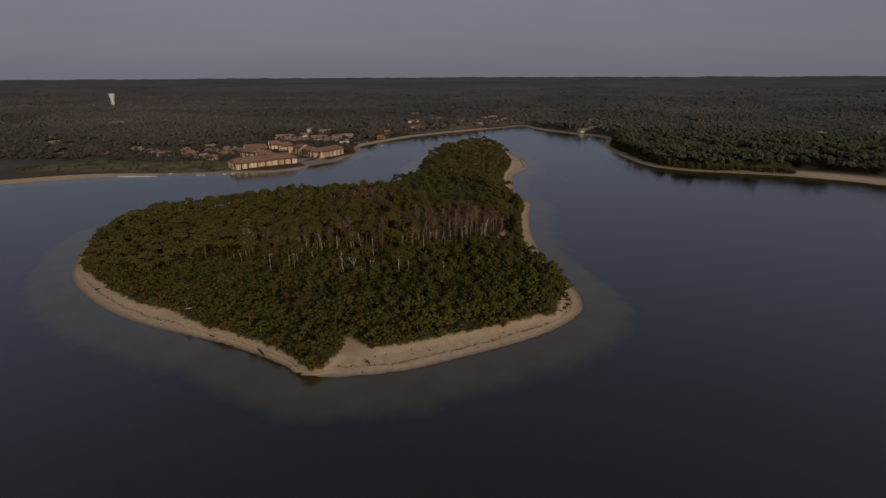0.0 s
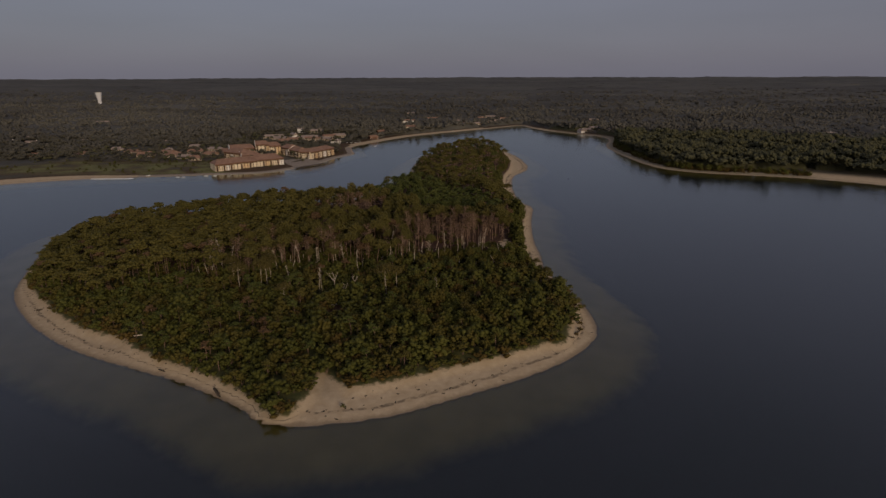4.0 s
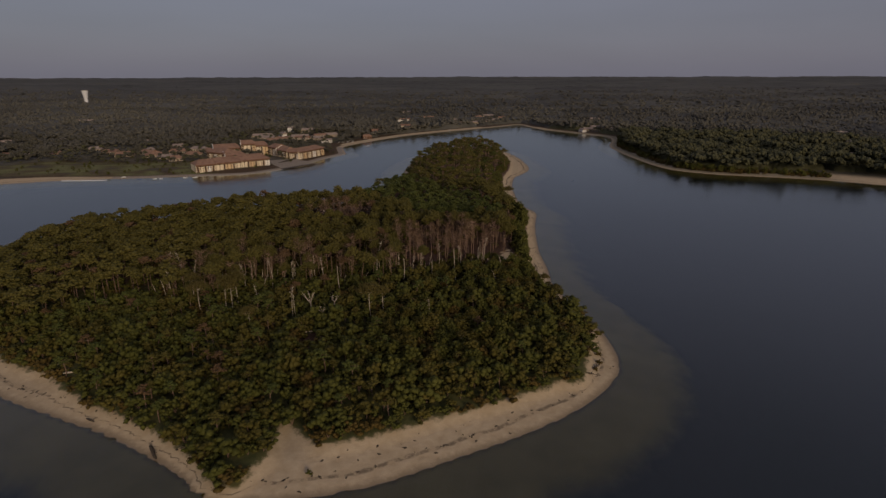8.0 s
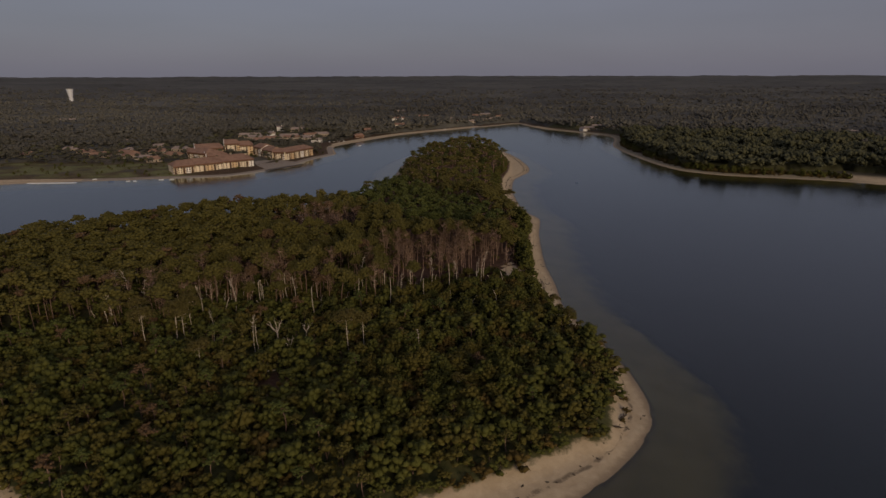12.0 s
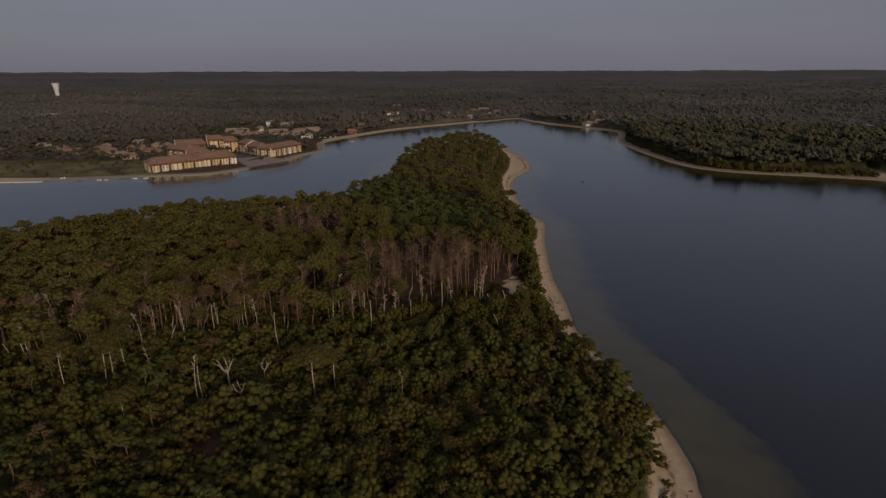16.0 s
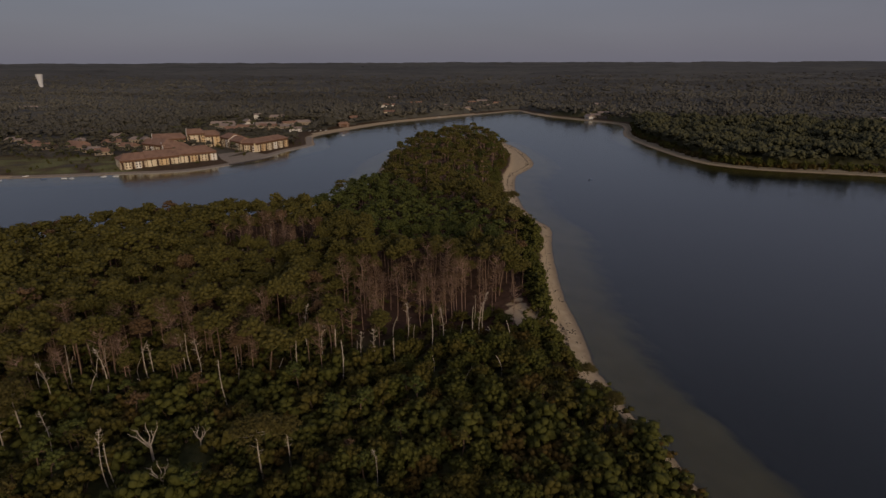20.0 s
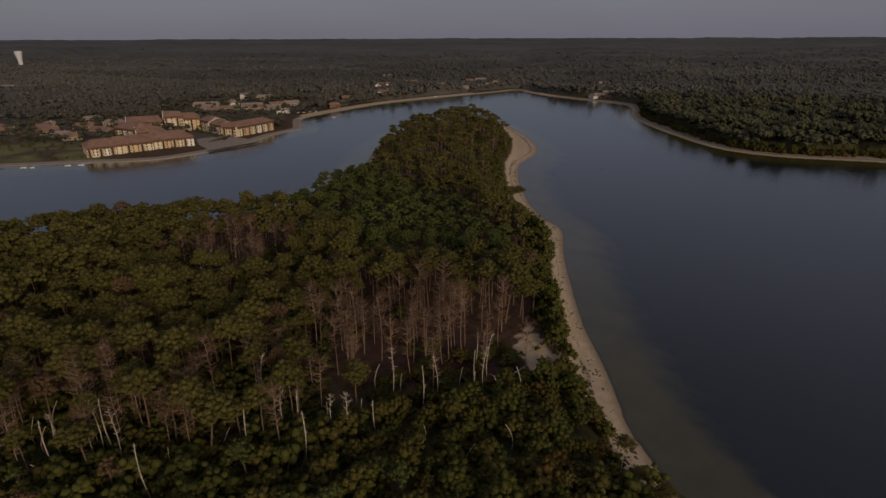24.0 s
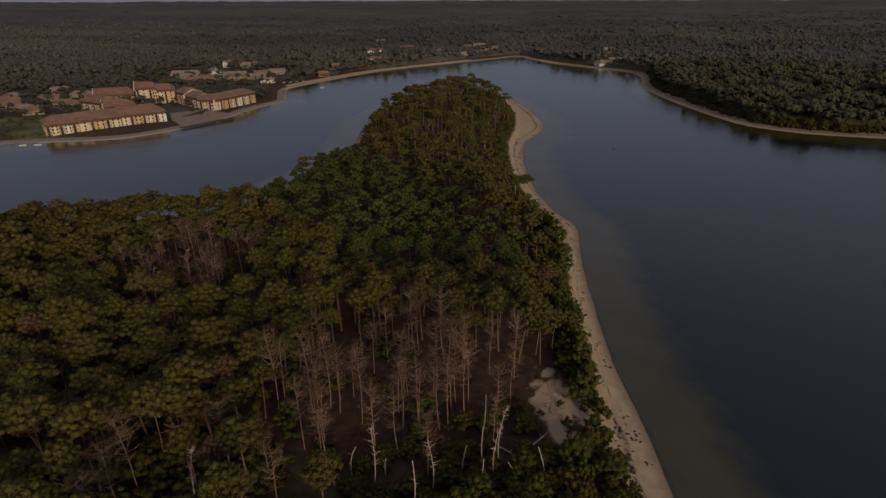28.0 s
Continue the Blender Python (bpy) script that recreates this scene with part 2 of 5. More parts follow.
def water_material():
    """Clear lake water: mirror by Fresnel over a tinted, see-through body; faint ripples."""
    m = bpy.data.materials.new("lake_water")
    m.use_nodes = True
    n, l = m.node_tree.nodes, m.node_tree.links
    n.clear()
    o = n.new("ShaderNodeOutputMaterial")
    g = n.new("ShaderNodeNewGeometry")
    a = noise_tex(n, l, 0.9, 4, 0.6, g.outputs["Position"])
    b = noise_tex(n, l, 0.045, 3, 0.5, g.outputs["Position"])
    h = mathn(n, l, "MULTIPLY", a.outputs[0], mathn(n, l, "ADD", 0.45, mathn(n, l, "MULTIPLY", step(n, l, b.outputs[0], 0.35, 0.75), 0.4)))
    bp = n.new("ShaderNodeBump")
    bp.inputs["Strength"].default_value, bp.inputs["Distance"].default_value = 0.36, 0.22
    l.new(h, bp.inputs["Height"])
    clear = n.new("ShaderNodeBsdfTransparent")
    clear.inputs[0].default_value = (0.58, 0.58, 0.39, 1)
    gloss = n.new("ShaderNodeBsdfGlossy")
    gloss.inputs["Roughness"].default_value = 0.105
    gloss.inputs[0].default_value = (0.93, 0.98, 1, 1)
    l.new(bp.outputs[0], gloss.inputs["Normal"])
    fr = n.new("ShaderNodeFresnel")
    fr.inputs[0].default_value = 1.50
    ms = n.new("ShaderNodeMixShader")
    l.new(fr.outputs[0], ms.inputs[0])
    l.new(clear.outputs[0], ms.inputs[1])
    l.new(gloss.outputs[0], ms.inputs[2])
    l.new(ms.outputs[0], o.inputs[0])
    return m


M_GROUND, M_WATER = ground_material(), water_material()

# ---------- plan: shores in metres, placed to fit the camera's view ---
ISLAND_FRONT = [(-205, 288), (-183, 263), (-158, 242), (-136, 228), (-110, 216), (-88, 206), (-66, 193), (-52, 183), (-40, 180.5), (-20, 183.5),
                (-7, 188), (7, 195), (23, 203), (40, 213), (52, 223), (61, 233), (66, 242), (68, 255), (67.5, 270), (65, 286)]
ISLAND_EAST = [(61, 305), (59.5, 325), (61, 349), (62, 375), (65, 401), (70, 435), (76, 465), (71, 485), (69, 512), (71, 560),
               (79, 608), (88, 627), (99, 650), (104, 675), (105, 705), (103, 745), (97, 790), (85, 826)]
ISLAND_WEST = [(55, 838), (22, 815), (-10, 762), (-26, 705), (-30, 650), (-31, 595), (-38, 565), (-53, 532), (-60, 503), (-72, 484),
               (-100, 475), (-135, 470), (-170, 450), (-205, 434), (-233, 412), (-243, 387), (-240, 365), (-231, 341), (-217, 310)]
SCRUB_FRONT = [(-202, 295), (-181, 275), (-165, 260), (-148, 247), (-134, 240), (-124, 236), (-117, 229), (-103, 220), (-91, 214), (-80, 208),
               (-69, 201), (-57, 192), (-53, 186), (-46, 184.5), (-44, 188), (-41, 194), (-41, 202), (-40, 211), (-37, 206), (-30, 199),
               (-23, 199), (-8, 204.5), (1, 209), (16, 215), (34, 224), (44, 229.5), (49, 229.5), (53, 237), (57.5, 251), (62, 264)]
SCRUB_EAST = [(61.5, 285), (58, 300), (53, 310), (52, 323), (50, 335), (50, 347), (54, 360), (57, 385), (58, 400), (64, 433), (65, 455), (62.5, 472),
              (62, 500), (61, 537), (65, 582), (69, 609), (77.5, 640), (84, 676), (87, 703), (88, 740), (84, 785), (72, 815)]
SCRUB_WEST = [(54, 830), (26, 808), (-5, 758), (-21, 704), (-25, 650), (-26, 594), (-33, 561), (-48, 530), (-55, 500), (-69, 478),
              (-100, 470), (-133, 465), (-168, 444), (-202, 428), (-227, 408), (-236, 386), (-234, 366), (-226, 342), (-213, 313)]
LAKE_WEST = [(170, 1212), (135, 1180), (65, 1117), (-5, 1052), (-47, 1007), (-84, 948), (-112, 896), (-126, 860), (-118, 815), (-113, 785),
             (-131, 747), (-142, 705), (-160, 669), (-183, 642), (-205, 632), (-240, 627), (-265, 622), (-285, 618), (-316, 614), (-361, 604),
             (-410, 584), (-452, 560), (-560, 495), (-700, 380), (-780, 200), (-780, -250), (-500, -600), (0, -700)]
LAKE_EAST = [(550, -560), (760, -200), (760, 100), (620, 360), (500, 480), (440, 530), (418, 556), (398, 572), (376, 588), (352, 600), (325, 610), (298, 619.5),
             (279, 628), (263, 641), (250, 660), (243, 700), (240.5, 760), (241, 805), (244, 845), (254, 883), (270, 925), (279, 968),
             (271, 997), (253, 1024), (226, 1062), (198, 1110), (181, 1170)]


def smooth(points, k=4):
    """A closed Catmull-Rom line through the points."""
    p = np.array(points, float)
    a, b, c, d = np.roll(p, 1, 0), p, np.roll(p, -1, 0), np.roll(p, -2, 0)
    rows = []
    for s in np.arange(k) / k:
        rows.append(0.5 * (2 * b + (c - a) * s + (2 * a - 5 * b + 4 * c - d) * s**2 + (3 * b - a - 3 * c + d) * s**3))
    return np.stack(rows, 1).reshape(-1, 2)


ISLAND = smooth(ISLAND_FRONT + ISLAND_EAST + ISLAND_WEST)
SCRUB = smooth(SCRUB_FRONT + SCRUB_EAST + SCRUB_WEST)
LAKE = smooth(LAKE_WEST + LAKE_EAST)


def inside(q, line):
    """Signed distance of the points q to a closed line, positive inside."""
    x, y = q[:, 0], q[:, 1]
    best = np.full(len(q), 1e18)
    odd = np.zeros(len(q), bool)
    for (ax, ay), (bx, by) in zip(line, np.roll(line, -1, 0)):
        dx, dy = bx - ax, by - ay
        s = np.clip(((x - ax) * dx + (y - ay) * dy) / (dx * dx + dy * dy + 1e-9), 0, 1)
        best = np.minimum(best, (x - ax - s * dx) ** 2 + (y - ay - s * dy) ** 2)
        if ay != by:
            odd ^= ((ay > y) != (by > y)) & (x < (bx - ax) * (y - ay) / (by - ay) + ax)
    return np.where(odd, 1, -1) * np.sqrt(best)


def ease(v, a, b):
    s = np.clip((v - a) / (b - a), 0, 1)
    return s * s * (3 - 2 * s)


WAVES = [(np.random.uniform(0, 6.28), np.random.uniform(0, 6.28), np.random.uniform(0, 6.28)) for _ in range(24)]


def rolling(q, size):
    """Gentle uneven height, about -1 to 1, with features of that size in metres."""
    total = 0
    for k, (a, b, c) in enumerate(WAVES[:12]):
        w = 6.28 / size * (0.6 + 0.12 * k)
        total = total + np.sin(w * (q[:, 0] * np.cos(a) + q[:, 1] * np.sin(a)) + b) * np.cos(w * 0.7 * (q[:, 1] * np.cos(c)) + a)
    return total / 3.5


def relief(q):
    """Height of the ground, and signed distances: into the island, into the lake, into the scrub."""
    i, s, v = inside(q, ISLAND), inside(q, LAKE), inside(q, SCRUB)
    r = np.hypot(q[:, 0], q[:, 1])
    out_i, out_l = -i, s
    shelf = 16 - 8.0 * ease(q[:, 1], 295, 350) * (q[:, 0] > 0) + 1.6 * rolling(q, 26) + 0.6 * rolling(q, 9)
    off = np.minimum(out_i, out_l * 1.5)
    bed = -0.06 - 0.95 * ease(off, 0, shelf) - 5.0 * ease(off, shelf - 1.0, shelf + 19 + 12 * ease(q[:, 1], 300, 360) * (q[:, 0] > 0))
    isle = 0.10 * np.clip(i, 0, 14) + 1.3 * ease(v, -2.6, 0.6) + 1.3 * ease(v, -1, 12) + (0.5 * rolling(q, 34) + 0.8) * ease(v, 2, 25)
    d = -s
    # Far land climbs so its edge meets the horizon in the camera's view.
    main = 0.07 * np.clip(d, 0, 30) + (1.5 + 1.2 * rolling(q, 160)) * ease(d, 15, 120) + 70 * np.clip((r - 1150) / 3750, 0, 1) ** 1.6
    main = main + 2.2 * ease(r, 1200, 2500) * rolling(q, 520)
    main = main + 15.0 * np.exp(-(((q[:, 0] + 890) / 260) ** 2 + ((q[:, 1] - 1530) / 260) ** 2))
    z = np.where(i > 0, isle, np.where(s > 0, bed, main))
    return z, i, s, v


# ---------- meshes ----------
def mesh_from(name, verts, faces, mats, which=None, smooth_shade=False):
    """A mesh from arrays; faces all have the same number of corners."""
    verts, faces = np.asarray(verts, np.float32), np.asarray(faces, np.int32)
    me = bpy.data.meshes.new(name)
    me.vertices.add(len(verts))
    me.vertices.foreach_set("co", verts.ravel())
    k = faces.shape[1]
    me.loops.add(faces.size)
    me.loops.foreach_set("vertex_index", faces.ravel())
    me.polygons.add(len(faces))
    me.polygons.foreach_set("loop_start", np.arange(0, faces.size, k, dtype=np.int32))
    if which is not None:
        me.polygons.foreach_set("material_index", np.asarray(which, np.int32))
    me.polygons.foreach_set("use_smooth", np.full(len(faces), smooth_shade))
    for m in mats:
        me.materials.append(m)
    me.update(calc_edges=True)
    return me


def axis_steps(parts):
    """Grid lines: (from, to, step) in turn."""
    lines = [np.arange(a, b, s) for a, b, s in parts]
    return np.concatenate(lines + [[parts[-1][1]]])


def east_sand(q):
    """Extra width of the sandy beach at the foot of the eastern houses."""
    return (18 * ease(q[:, 0], 308, 335) + 20 * ease(q[:, 0], 368, 400)) * (q[:, 1] < 700) * (0.85 + 0.2 * rolling(q, 30))


def build_ground():
    xs = axis_steps([(-4880, -1600, 160), (-1600, -620, 28), (-620, -330, 10), (-330, -250, 4), (-250, 110, 2.4), (110, 240, 7), (240, 300, 4),
                     (300, 620, 10), (620, 1600, 28), (1600, 4880, 160)])
    ys = axis_steps([(-1000, 150, 25), (150, 480, 2.4), (480, 860, 3.2), (860, 1260, 6), (1260, 2000, 24), (2000, 4880, 90)])
    gx, gy = np.meshgrid(xs, ys)
    q = np.stack([gx.ravel(), gy.ravel()], 1)
    z, i, s, v = relief(q)
    nx, ny = len(xs), len(ys)
    idx = np.arange(nx * ny).reshape(ny, nx)
    f = np.stack([idx[:-1, :-1], idx[:-1, 1:], idx[1:, 1:], idx[1:, :-1]], -1).reshape(-1, 4)
    me = mesh_from("ground", np.c_[q, z], f, [M_GROUND], smooth_shade=True)
    d = -s
    beach = 9 + 5 * ((q[:, 0] > 200) & (q[:, 1] > 640)) + 7 * ((q[:, 1] > 880) & (q[:, 0] < 90)) + 14 * ease(q[:, 0], -300, -420) * (q[:, 1] < 760) + east_sand(q)
    veg = np.where(i > -30, v, np.where(s > 0, -5, d - beach))
    r = np.hypot(q[:, 0], q[:, 1])
    # bare sand blown into the edge of the dead stand
    blown = 7 * (np.minimum(np.hypot((q[:, 0] - 41.5) / 4.0, (q[:, 1] - 352) / 13.0), np.hypot((q[:, 0] - 51) / 3.6, (q[:, 1] - 352) / 9.0)) - 1) + 3.4 * rolling(q, 8)
    trail = 4 * (np.minimum(np.hypot(q[:, 0] + 45, (q[:, 1] - 264) * 0.7) / 1.5, np.hypot(q[:, 0] + 41, (q[:, 1] - 249) * 0.8) / 1.6) - 1)
    veg = np.where(i > 0, np.minimum(np.minimum(veg, blown), trail), veg)
    litter = np.where(i > 0, ease(q[:, 1] + 0.15 * np.abs(q[:, 0] + 10), 318, 345), 0.8)
    litter = np.maximum(litter, np.hypot((q[:, 0] + 42) / 5, (q[:, 1] - 254) / 9) < 1)
    lawn = ease(q[:, 0], -500, -470) * ease(-q[:, 0], 215, 240) * ease(q[:, 1], 612, 640) * ease(-q[:, 1], -715, -690) * (d > 0) * np.clip(0.6 + 0.7 * rolling(q, 40), 0, 1)
    for name, val in (("veg", veg), ("litter", litter), ("grass", lawn), ("far", np.maximum(ease(r, 1100, 1500), np.where((s < 0) & (lawn < 0.05), ease(d, 22, 40), 0)))):
        at = me.attributes.new(name, "FLOAT", "POINT")
        at.data.foreach_set("value", np.asarray(val, np.float32))
    ob = new("ground", me)
    tagged(ob, "sandy island and lake shore with bed, woods beyond", "ground", kind="structure")


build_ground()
w = mesh_from("water", [(-1150, -1000, 0), (1150, -1000, 0), (1150, 1290, 0), (-1150, 1290, 0)], [(0, 1, 2, 3)], [M_WATER])
tagged(new("water", w), "calm dark blue lake with clear shallows", "lake", kind="structure")


# ---------- plants ----------
def part(name, bm, material, parent, label=""):
    """Links a bmesh as one mesh object under a thing or a part."""
    me = bpy.data.meshes.new(name)
    bm.to_mesh(me)
    bm.free()
    for m in material if isinstance(material, (list, tuple)) else [material]:
        me.materials.append(m)
    return part_of(name, me, parent, label)


def part_of(name, me, parent, label=""):
    ob = new(name, me)
    ob.parent = parent
    if label:
        tagged(ob, label)
    return ob


def thing(name, m, label, category, group="", kind=""):
    ob = new(name)
    ob.matrix_basis = m
    ob.empty_display_size = 0.2
    return tagged(ob, label, category, group, kind)


def leaves(rng, puffs, count, size, up=0.35, reach=1.2):
    """Small leaf faces on the skins of rounded clumps (x, y, z, radius)."""
    puffs = np.asarray(puffs, float)
    p = np.repeat(puffs, count, 0)
    k = len(p)
    n = rng.normal(size=(k, 3))
    n[:, 2] += up
    n /= np.linalg.norm(n, axis=1)[:, None]
    c = p[:, :3] + n * (p[:, 3] * rng.uniform(0.64, reach, k))[:, None] * [1, 1, 0.8]
    f = n + rng.normal(scale=0.36, size=(k, 3)) + [0, 0, 0.2]
    f /= np.linalg.norm(f, axis=1)[:, None]
    a = np.cross(f, rng.normal(size=(k, 3)))
    a /= np.linalg.norm(a, axis=1)[:, None]
    b = np.cross(f, a)
    s = (size * rng.uniform(0.6, 1.25, k))[:, None]
    v = np.stack([c + a * s * 0.75, c - a * s * 0.45 + b * s * 0.6, c - a * s * 0.45 - b * s * 0.6], 1).reshape(-1, 3)
    return v, np.arange(3 * k).reshape(-1, 3)


GOLD = (1 + 5**0.5) / 2
ICO_V = np.array([(-1, GOLD, 0), (1, GOLD, 0), (-1, -GOLD, 0), (1, -GOLD, 0), (0, -1, GOLD), (0, 1, GOLD), (0, -1, -GOLD), (0, 1, -GOLD), (GOLD, 0, -1), (GOLD, 0, 1), (-GOLD, 0, -1), (-GOLD, 0, 1)]) / 1.902
ICO_F = np.array([(0, 11, 5), (0, 5, 1), (0, 1, 7), (0, 7, 10), (0, 10, 11), (1, 5, 9), (5, 11, 4), (11, 10, 2), (10, 7, 6), (7, 1, 8),
                  (3, 9, 4), (3, 4, 2), (3, 2, 6), (3, 6, 8), (3, 8, 9), (4, 9, 5), (2, 4, 11), (6, 2, 10), (8, 6, 7), (9, 8, 1)])


OCT_V = np.array([(1, 0, 0), (0, 1, 0), (-1, 0, 0), (0, -1, 0), (0, 0, 1), (0, 0, -1)], float)
OCT_F = np.array([(0, 1, 4), (1, 2, 4), (2, 3, 4), (3, 0, 4), (1, 0, 5), (2, 1, 5), (3, 2, 5), (0, 3, 5)])


def bulk(rng, puffs, share=0.74, flat=0.8, coarse=False):
    """The dense inner mass of each clump, uneven."""
    out = []
    for x, y, z, r in puffs:
        base, f = (OCT_V, OCT_F) if coarse else (ICO_V, ICO_F)
        v = base * rng.uniform(0.66, 1.24, (len(base), 1)) * r * share * [1, 1, flat]
        out.append((v + [x, y, z], f))
    return join(out)


def limb(pts, radii, sides=6):
    """A tapered bent tube."""
    pts = np.asarray(pts, float)
    v = []
    for i, (p, r) in enumerate(zip(pts, radii)):
        d = pts[min(i + 1, len(pts) - 1)] - pts[max(i - 1, 0)]
        d = d / (np.linalg.norm(d) + 1e-9)
        a = np.cross(d, [0.31, 0.95, 0.1])
        a /= np.linalg.norm(a)
        b = np.cross(d, a)
        for j in range(sides):
            w = 6.2832 * j / sides
            v.append(p + r * (a * math.cos(w) + b * math.sin(w)))
    f = []
    for i in range(len(pts) - 1):
        for j in range(sides):
            j2 = (j + 1) % sides
            f.append((i * sides + j, i * sides + j2, (i + 1) * sides + j2))
            f.append((i * sides + j, (i + 1) * sides + j2, (i + 1) * sides + j))
    return np.array(v), np.array(f)


def join(pieces):
    v, f, k = [], [], 0
    for a, b in pieces:
        v.append(a)
        f.append(b + k)
        k += len(a)
    return np.concatenate(v), np.concatenate(f)


def bent(rng, h, sway, r, steps=6):
    """A trunk line that leans and bows a little."""
    s = np.linspace(0, 1, steps)
    dx, dy = rng.normal(scale=sway, size=2)
    bx, by = rng.normal(scale=sway * 0.6, size=2)
    pts = np.stack([dx * s**1.5 + bx * np.sin(3.1 * s), dy * s**1.5 + by * np.sin(3.1 * s), h * s], 1)
    return pts, r * (1 - 0.72 * s)


def lobed(rng, top, spread, lobe_count, per, drop, small=0.21, wide=0.72):
    """A domed crown: rounded lobes round the top, each a cluster of small tufts. Tufts, then lobes, as (x, y, z, radius)."""
    tufts, lobes = [], []
    for k in range(lobe_count):
        u = (k + 0.15) / lobe_count
        w = 6.2832 * (k * 0.618 + rng.uniform(-0.07, 0.07))
        d = spread * wide * math.sqrt(u)
        c = np.array(top) + [d * math.cos(w), d * math.sin(w), -drop * spread * u - rng.uniform(0.0, 0.28) * spread]
        big = spread * rng.uniform(0.27, 0.40)
        lobes.append((*c, big))
        for j in range(per):
            up = 1 - 1.25 * (j + 0.5) / per
            a = 2.4 * j + k
            ring = math.sqrt(max(0.0, 1 - up * up)) * rng.uniform(0.85, 1.15)
            tufts.append((c[0] + big * ring * math.cos(a), c[1] + big * ring * math.sin(a), c[2] + 0.8 * big * up, spread * small * rng.uniform(0.75, 1.25)))
    return tufts, lobes


def pine(seed, h, spread, lobe_count, per, count, size, sides=6, drop=0.78, airy=False, coarse=False):
    """A maritime pine: bare bowed trunk, a few limbs, a domed crown of clumped tufts. Trunk and crown arrays."""
    rng = np.random.default_rng(seed)
    pts, rad = bent(rng, h * 0.9, 0.5, 0.20)
    wood = [limb(pts, rad, sides)]
    tufts, lobes = lobed(rng, (pts[-1][0], pts[-1][1], h - 0.30 * spread), spread, lobe_count, per, drop, 0.21 if per > 3 else 0.28)
    for k, (x, y, z, _) in enumerate(lobes):
        if sides > 3 and (airy or k % 2):
            root = pts[-1] * 0.25 + pts[-2] * 0.75 - [0, 0, 0.9 * rng.random()]
            c = np.array([x, y, z])
            wood.append(limb([root, (root + c) / 2 + [0, 0, -0.35], c], [0.085, 0.055, 0.02], 4))
    for k in range(8 if sides > 3 else 0):          # dead branch stubs below the crown
        q = rng.uniform(2.2, 4.4)
        root = pts[int(q)] + (pts[int(q) + 1] - pts[int(q)]) * (q % 1)
        w, ln = rng.uniform(0, 6.28), rng.uniform(0.9, 2.2)
        wood.append(limb([root, root + [ln * math.cos(w), ln * math.sin(w), 0.15 * ln]], [0.05, 0.015], 3))
    crown = [leaves(rng, tufts, count, size, 0.45, 1.3)]
    if not airy:
        crown += [bulk(rng, tufts, 0.74, 0.85, coarse), bulk(rng, lobes, 0.85, 0.8, True)]
    else:
        crown += [bulk(rng, tufts, 0.5, 0.7, True)]
    return join(wood), join(crown)


def shrub(seed, h, spread, lobe_count, per, count, size, coarse=False):
    """An evergreen bush: forked stem under an uneven dome of leafy lobes."""
    rng = np.random.default_rng(seed)
    tufts, lobes = lobed(rng, (0, 0, h - 0.25 * spread), spread, lobe_count, per, 0.95 * h / spread * 0.62, 0.23 if per > 2 else 0.33, 0.82)
    tufts = [(x, y, max(z, 0.45), r) for x, y, z, r in tufts]
    wood = []
    for x, y, z, _ in lobes[1:4]:
        wood.append(limb([(0, 0, -0.2), (x * 0.3, y * 0.3, z * 0.5), (x * 0.8, y * 0.8, z)], [0.12, 0.08, 0.03], 3 if coarse else 4))
    core = [(x, y, max(z - 0.2 * spread, 0.4), r * 1.25) for x, y, z, r in lobes]
    return join(wood), join([leaves(rng, tufts, count, size, 0.4, 1.25), bulk(rng, tufts, 0.74, 0.9, coarse and lobe_count < 6), bulk(rng, core, 0.9, 1.0, True)])


def dead_pine(seed, h, tufts, stubs, broken=False, reach=1.0):
    """A dying or dead pine: a bare stem, upswept forked limbs on its upper part, on dying ones a thin brown haze of dry twigs."""
    rng = np.random.default_rng(seed)
    pts, rad = bent(rng, h, 0.6, 0.15 if not tufts else 0.14)
    if broken:
        rad = 0.14 * np.linspace(1, 0.55, len(pts))
    wood, twigs = [limb(pts, rad, 5)], []
    for k in range(stubs):
        s = rng.uniform(0.3, 0.95) if broken else 1 - 0.55 * rng.random() ** 1.3
        q = s * (len(pts) - 1)
        i = min(int(q), len(pts) - 2)
        root = pts[i] + (pts[i + 1] - pts[i]) * (q - i)
        w = rng.uniform(0, 6.28)
        ln = rng.uniform(0.4, 1.0) * (0.6 if broken else (0.7 + 2.4 * math.sin(3.1 * min(1, (1 - s) / 0.55 * 0.75 + 0.18))) * reach)
        tip = root + [ln * math.cos(w), ln * math.sin(w), ln * rng.uniform(0.25, 0.85)]
        mid = (root + tip) / 2 + [0, 0, -0.12 * ln]
        wood.append(limb([root, mid, tip], [0.06, 0.04, 0.014], 3))
        if not broken and k % 2 == 0:
            side = mid + (tip - mid) * 0.7 + rng.normal(scale=0.35 * ln, size=3) * [1, 1, 0.5] + [0, 0, 0.3 * ln]
            wood.append(limb([mid, side], [0.035, 0.012], 3))
            if k < tufts:
                twigs.append((*side, rng.uniform(0.35, 0.7)))
        if k < tufts:
            twigs.append((*tip, rng.uniform(0.45, 0.85)))
    return join(wood), (leaves(rng, twigs, 22, 0.15) if twigs else None)


